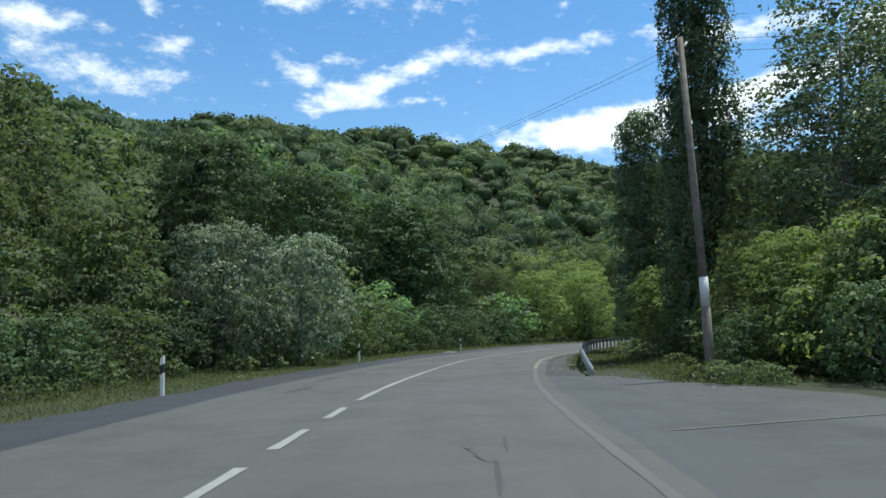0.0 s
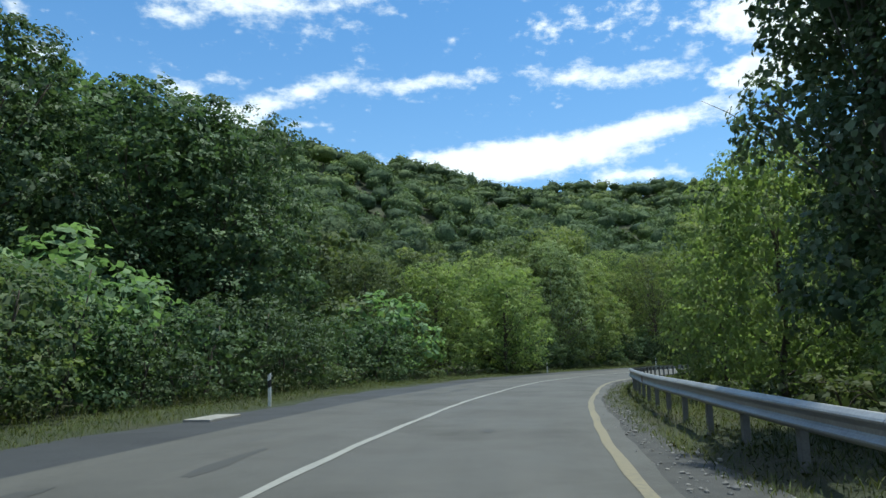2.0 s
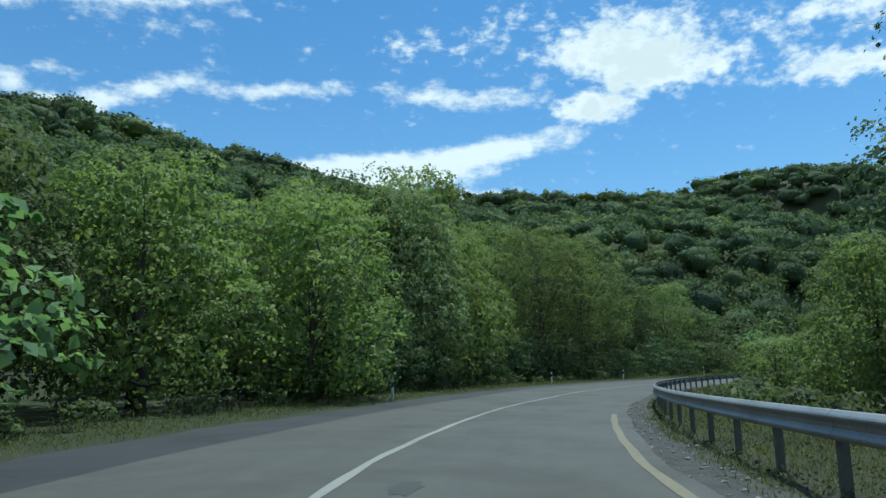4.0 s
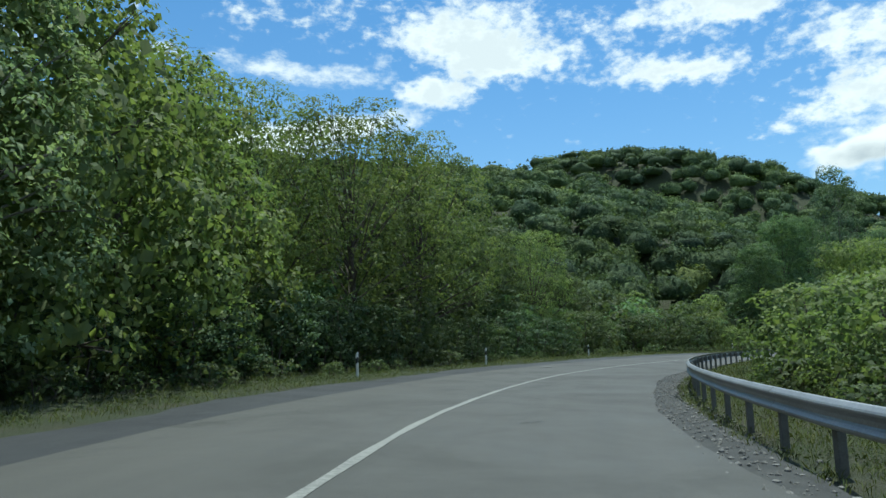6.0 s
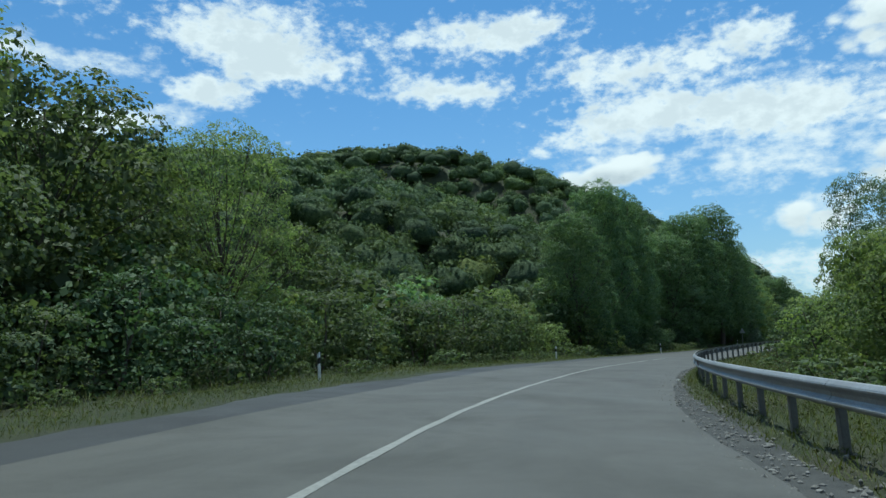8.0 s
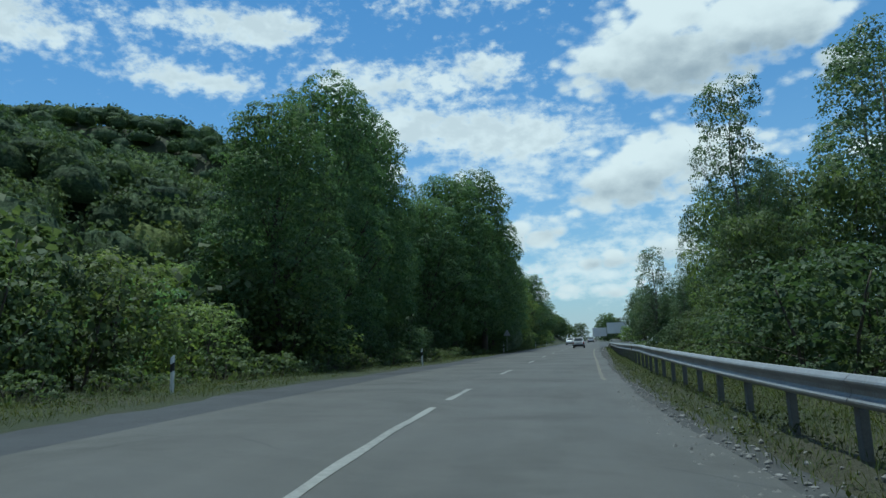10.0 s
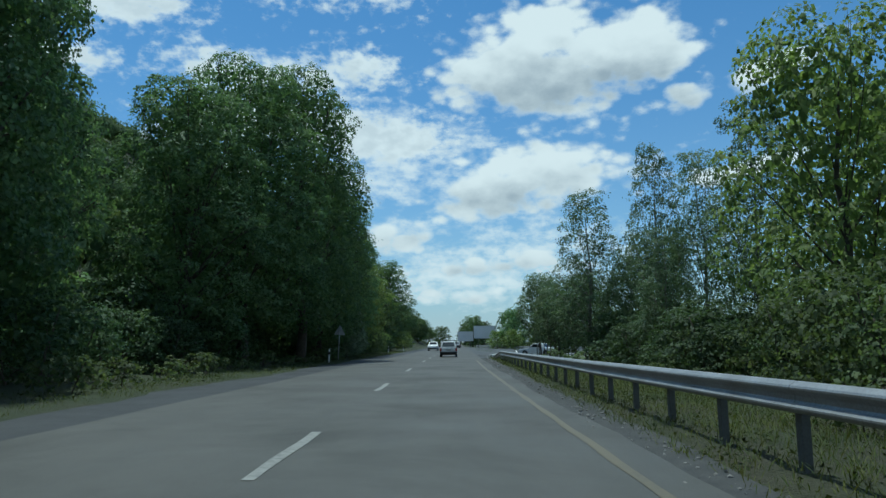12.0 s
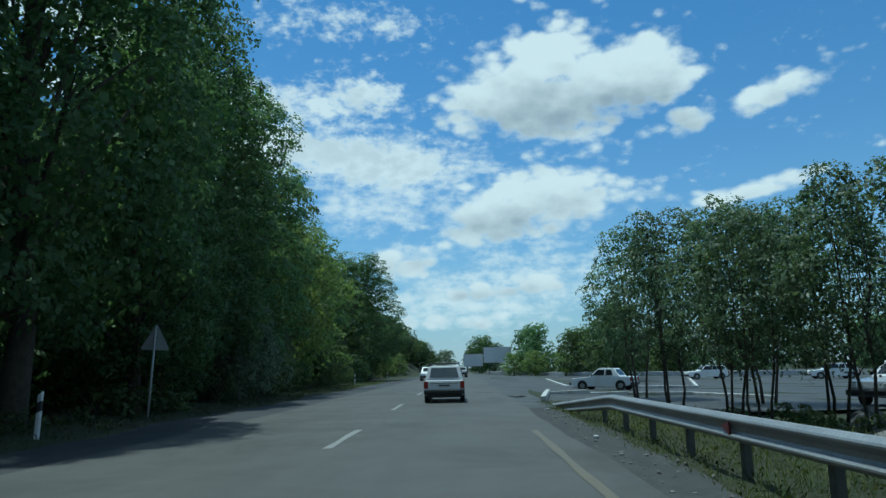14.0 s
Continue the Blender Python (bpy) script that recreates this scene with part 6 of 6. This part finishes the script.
def car(name, label, paint, estate, length=4.1, rack=False, lamps_dark=False):
    """An angular family car; its front looks along +y, its tail at y = 0."""
    ob = thing(name, label, "car")
    L, half = length, .80
    belt = .86
    body = [(.02, .34), (0, .52), (.03, belt - .02), (.12, belt + .02), (L * .70, belt), (L * .985, belt - .10), (L, .55), (L - .03, .30), (L - .6, .24), (.5, .24)]
    bm = bmesh.new()
    profile_solid(bm, body, half, lambda z: .05 * max(0, z - .55) / .3 + .05 * max(0, .45 - z))
    bmesh.ops.bevel(bm, geom=bm.edges[:], offset=.035, segments=2, profile=.6, affect="EDGES")
    part("body", bm, paint, ob)
    y0 = .06 if estate else .72
    roof0 = .30 if estate else 1.15
    cab = [(y0, belt), (roof0, 1.40), (L * .53, 1.42), (L * .70, belt)]
    bm = bmesh.new()
    profile_solid(bm, cab, half - .04, lambda z: .15 * (z - belt) / .55)
    bmesh.ops.bevel(bm, geom=bm.edges[:], offset=.04, segments=2, profile=.6, affect="EDGES")
    part("cabin", bm, paint, ob)

    def pane(name, pts):
        bm = bmesh.new()
        v = [bm.verts.new(p) for p in pts]
        f = bm.faces.new(v)
        f.normal_update()
        up = f.normal.copy()
        ext = bmesh.ops.extrude_face_region(bm, geom=[f])["geom"]
        for e in ext:
            if isinstance(e, bmesh.types.BMVert):
                e.co += up * .012
        part(name, bm, M_GLASS_PALE if rack and name == "rear_window" else M_GLASS, ob)

    def on_line(a, b, z):
        return a[0] + (b[0] - a[0]) * (z - a[1]) / (b[1] - a[1])
    za, zb = belt + .10, 1.335
    xa, xb = half - .04 - .15 * (za - belt) / .55 - .15, half - .04 - .15 * (zb - belt) / .55 - .13
    ya, yb = on_line(cab[0], cab[1], za), on_line(cab[0], cab[1], zb)
    pane("rear_window", [(-xa, ya - .004, za), (xa, ya - .004, za), (xb, yb - .004, zb), (-xb, yb - .004, zb)])
    ya, yb = on_line(cab[3], cab[2], za), on_line(cab[3], cab[2], zb)
    pane("windscreen", [(xa, ya + .004, za), (-xa, ya + .004, za), (-xb, yb + .004, zb), (xb, yb + .004, zb)])
    ys = [roof0 + .14, L * .27, L * .40, L * .60] if estate else [1.25, L * .42, L * .58]
    xg = lambda z: half - .04 - .15 * (z - belt) / .55 + .004
    for a, b in zip(ys, ys[1:]):
        for sd in (-1, 1):
            shift = .22 if b == ys[-1] else 0
            back = -.12 if a == ys[0] else 0
            quad = [(sd * xg(za), a + .05 + back, za), (sd * xg(za), b - .04 + shift, za), (sd * xg(zb - .02), b - .06 - shift * .4, zb - .02), (sd * xg(zb - .02), a + .06, zb - .02)]
            pane("side_window", quad if sd > 0 else quad[::-1])
    for sd in (-1, 1):
        for yy in (L * .17, L * .80):
            wheel(ob, sd * (half - .09), yy)
            # flat black disc paints the shaded opening round each wheel
            bm = bmesh.new()
            bmesh.ops.create_cone(bm, cap_ends=True, segments=20, radius1=.34, radius2=.34, depth=.02, matrix=Matrix.Translation((sd * (half - .006), yy, .31)) @ Matrix.Rotation(math.pi / 2, 4, "Y"))
            part("wheel_arch_shade", bm, M_BLACK, ob, "flat black disc for the shaded wheel arch")
        bm = bmesh.new()
        box(bm, sd * .72 - .085, sd * .72 + .085, -.03, .05, .55, .82, .012)
        part("tail_lamp", bm, M_TAIL, ob, "upright red tail lamp")
        bm = bmesh.new()
        box(bm, sd * .6 - .14, sd * .6 + .14, L - .05, L + .02, .56, .70, .012)
        part("headlamp", bm, M_HEAD, ob)
        bm = bmesh.new()
        box(bm, sd * .88 - .07, sd * .88 + .07, L * .62, L * .62 + .07, .92, 1.03, .015)
        part("mirror", bm, M_BLACK, ob)
    for yy, nm in ((-.1, "rear_bumper"), (L - .03, "front_bumper")):
        bm = bmesh.new()
        box(bm, -.8, .8, yy, yy + .14, .34, .5, .02)
        part(nm, bm, M_BLACK, ob, "black rubber bumper")
        bm = bmesh.new()
        box(bm, -.77, .77, yy - .008 if yy < 0 else yy + .06, yy + .03 if yy < 0 else yy + .148, .462, .474, .003)
        part("bumper_strip", bm, M_CHROME, ob)
    # black panel that also paints in the shadow under the bumper
    bm = bmesh.new()
    box(bm, -.7, .7, -.012, .3, .2, .345, .02)
    part("valance_shadow", bm, M_BLACK, ob, "black lower rear panel doubling as the shadow below the bumper")
    bm = bmesh.new()
    box(bm, -.26, .26, -.018, .03, .60, .72, .004)
    plate = part("number_plate", bm, M_POST_WHITE, ob, "white plate with a dark bar")
    bm = bmesh.new()
    box(bm, -.2, .2, -.024, -.016, .635, .685)
    part("bar", bm, M_BLACK, plate)
    bm = bmesh.new()
    box(bm, -.55, .55, -.012, .02, .735, .76, .004)
    part("trim_strip", bm, M_CHROME, ob)
    bm = bmesh.new()
    tube(bm, [(-.45, -.12, .27), (-.45, .25, .27)], [.025, .025], 8)
    part("exhaust", bm, M_POST_STEEL, ob)
    if rack:
        for yy in (.42, 1.0, 1.55, 2.1):
            bm = bmesh.new()
            tube(bm, [(-.62, yy, 1.38), (-.6, yy, 1.50), (.6, yy, 1.50), (.62, yy, 1.38)], [.022] * 4, 6)
            part("rack_bar", bm, M_BLACK, ob, "black roof rack bar")
        for sd in (-1, 1):
            bm = bmesh.new()
            tube(bm, [(sd * .6, .36, 1.53), (sd * .6, 2.2, 1.53)], [.024] * 2, 6)
            part("rack_rail", bm, M_BLACK, ob, "black roof rack rail")
    return ob


def park(ob, x, y, z, facing):
    ob.matrix_basis = Matrix.Translation((x, y, z)) @ Matrix.Rotation(facing - math.pi / 2, 4, "Z")


wagon = car("estate_car", "white angular estate car with a black roof rack", M_CAR_WHITE, True, rack=True)
park(wagon, *at(251.8, -.78), .003, heading(250))
wagon.scale = (.93, .95, .95)
oncoming = car("estate_car", "white car coming along the far lane", M_CAR_WHITE, True)
park(oncoming, *at(304, -3.9), .003, heading(302) + math.pi)
other = car("saloon_car", "grey saloon car farther down the road", M_CAR_SILVER, False)
park(other, *at(340, -.4), .003, heading(340))
saloon = car("saloon_car", "white angular saloon car parked beside the kerb", M_CAR_WHITE, False)
park(saloon, 198.2, 115.5, float(land(198.8, 117.5)[0]) + .06, radians(62))
for cx, cy, ang, lb, mt, tall in ((179.6, 107.5, 120, "silver tall car parked beside young poplars", M_CAR_SILVER, 1.16), (170.6, 109.4, 92, "white van-like car parked behind young poplars", M_CAR_WHITE, 1.14)):
    c = car("estate_car", lb, mt, True, 4.4)
    park(c, cx, cy, float(land(cx, cy)[0]) + .05, radians(ang))
    c.scale = (1.08, 1.0, tall)
for s, n, a, lb, mt in ((292, 36, 80, "white car parked across the lot", M_CAR_WHITE), (288, 41, 70, "silver car parked across the lot", M_CAR_SILVER),
                        (300, 27, 92, "white car parked at the far side", M_CAR_WHITE), (276, 38, 60, "white car parked across the lot", M_CAR_WHITE)):
    c = car("estate_car", lb, mt, True)
    cx, cy = at(s, n)
    park(c, cx, cy, float(land(cx, cy)[0]) + (.06 if s > 255 else .0), heading(s) + radians(a))


# ---- whitewashed kerbs of the parking area ----
def kerb(points, h, w, label):
    ob = thing("kerb", label, "kerb", "whitewashed kerbs")
    for (x0, y0), (x1, y1) in zip(points, points[1:]):
        ln = math.hypot(x1 - x0, y1 - y0)
        cnt = max(1, round(ln / 3.0))
        ang = math.atan2(y1 - y0, x1 - x0)
        for i in range(cnt):
            bm = bmesh.new()
            box(bm, .012, ln / cnt - .012, -w / 2, w / 2, -.2, h + RNG.uniform(-.012, .012), .03)
            p = part("kerb_stone", bm, M_WHITEWASH, ob)
            qx, qy = x0 + (x1 - x0) * (i + .5) / cnt, y0 + (y1 - y0) * (i + .5) / cnt
            p.matrix_basis = Matrix.Translation((x0 + (x1 - x0) * i / cnt, y0 + (y1 - y0) * i / cnt, float(land(qx, qy)[0]) + .07)) @ Matrix.Rotation(ang + RNG.uniform(-.006, .006), 4, "Z")
    return ob


kerb([(178.2, 122.7), (187.0, 121.9), (190.0, 117.5), (189.2, 114.2), (183.4, 112.3)], .15, .2, "low whitewashed concrete kerb round a grass island")
kerb([(238, 118.4), (203.2, 119.4), (199.6, 111.2), (255, 97.5)], .16, .22, "whitewashed concrete kerb round a parking island")
kerb([[float(v) for v in at(s, n)] for s, n in ((384, 5.1), (337.6, 18.6), (322.8, 29.1), (309, 41))], .6, .4, "long low whitewashed wall across the junction")


# ---- roadside boards ----
def board(x, y, z0, w, h, facing, mat, label):
    ob = thing("billboard", label, "billboard")
    bm = bmesh.new()
    box(bm, -w / 2, w / 2, -.06, .06, z0, z0 + h, .01)
    panel = part("panel", bm, M_SIGN_BACK, ob)
    bm = bmesh.new()
    box(bm, -w / 2 + .08, w / 2 - .08, -.075, -.062, z0 + .08, z0 + h - .08)
    part("poster", bm, mat, panel, "pale faded poster")
    for k in (-.3, .3):
        bm = bmesh.new()
        tube(bm, [(k * w, .1, -.4), (k * w, .1, z0 + h * .9)], [.09, .09], 8)
        part("leg", bm, M_POST_STEEL, ob)
    ob.matrix_basis = Matrix.Translation((x, y, float(land(x, y)[0]))) @ Matrix.Rotation(facing, 4, "Z")


board(*at(375, 7.0), 2.5, 5.9, 3.3, heading(375) - math.pi / 2, M_BOARD, "pale blank billboard on two posts")
board(*at(376, 1.9), 1.6, 4.2, 2.6, heading(375) - math.pi / 2 + .2, M_BOARD_DIM, "lower grey billboard beside another")


# ---- loose rocks by the grove ----
def rock(x, y, r, seed):
    rng = np.random.default_rng(seed)
    bm = bmesh.new()
    bmesh.ops.create_icosphere(bm, subdivisions=2, radius=r)
    sq = rng.uniform(.7, 1.2, 3) * (1, 1, .7)
    for v in bm.verts:
        v.co = Vector(v.co[i] * sq[i] for i in range(3)) * (1 + .18 * noise.noise(v.co * (2.2 / r) + Vector((seed, 0, 0))))
    ob = tagged(link_mesh("rock", bm, M_STONE), "rough grey rock lying in the grass", "rock", "rocks under the poplars")
    ob.location = (x, y, float(land(x, y)[0]) + r * .25)


for i, (s, n, r) in enumerate(((238.6, 7.6, .45), (240.2, 8.4, .35), (243.2, 9.6, .4), (244.5, 10.4, .5), (246, 9.3, .3), (239.6, 9.6, .5), (241.5, 10.8, .35), (236.8, 8.6, .4))):
    rock(*at(s, n), r, i)
# litter on the shoulder
for i, (s, n) in enumerate(((238.5, 2.3), (228.5, 2.2), (246.8, 2.4), (152, 2.6), (159, 3.4), (23, -8.6))):
    bm = bmesh.new()
    box(bm, -.07, .07, -.04, .04, 0, .045, .008)
    ob = tagged(link_mesh("litter", bm, M_POST_WHITE), "crumpled pale litter on the road shoulder", "litter")
    ob.matrix_basis = Matrix.Translation((*at(s, n), float(road_z(s, n)) - .02)) @ Matrix.Rotation(i * 1.3, 4, "Z")
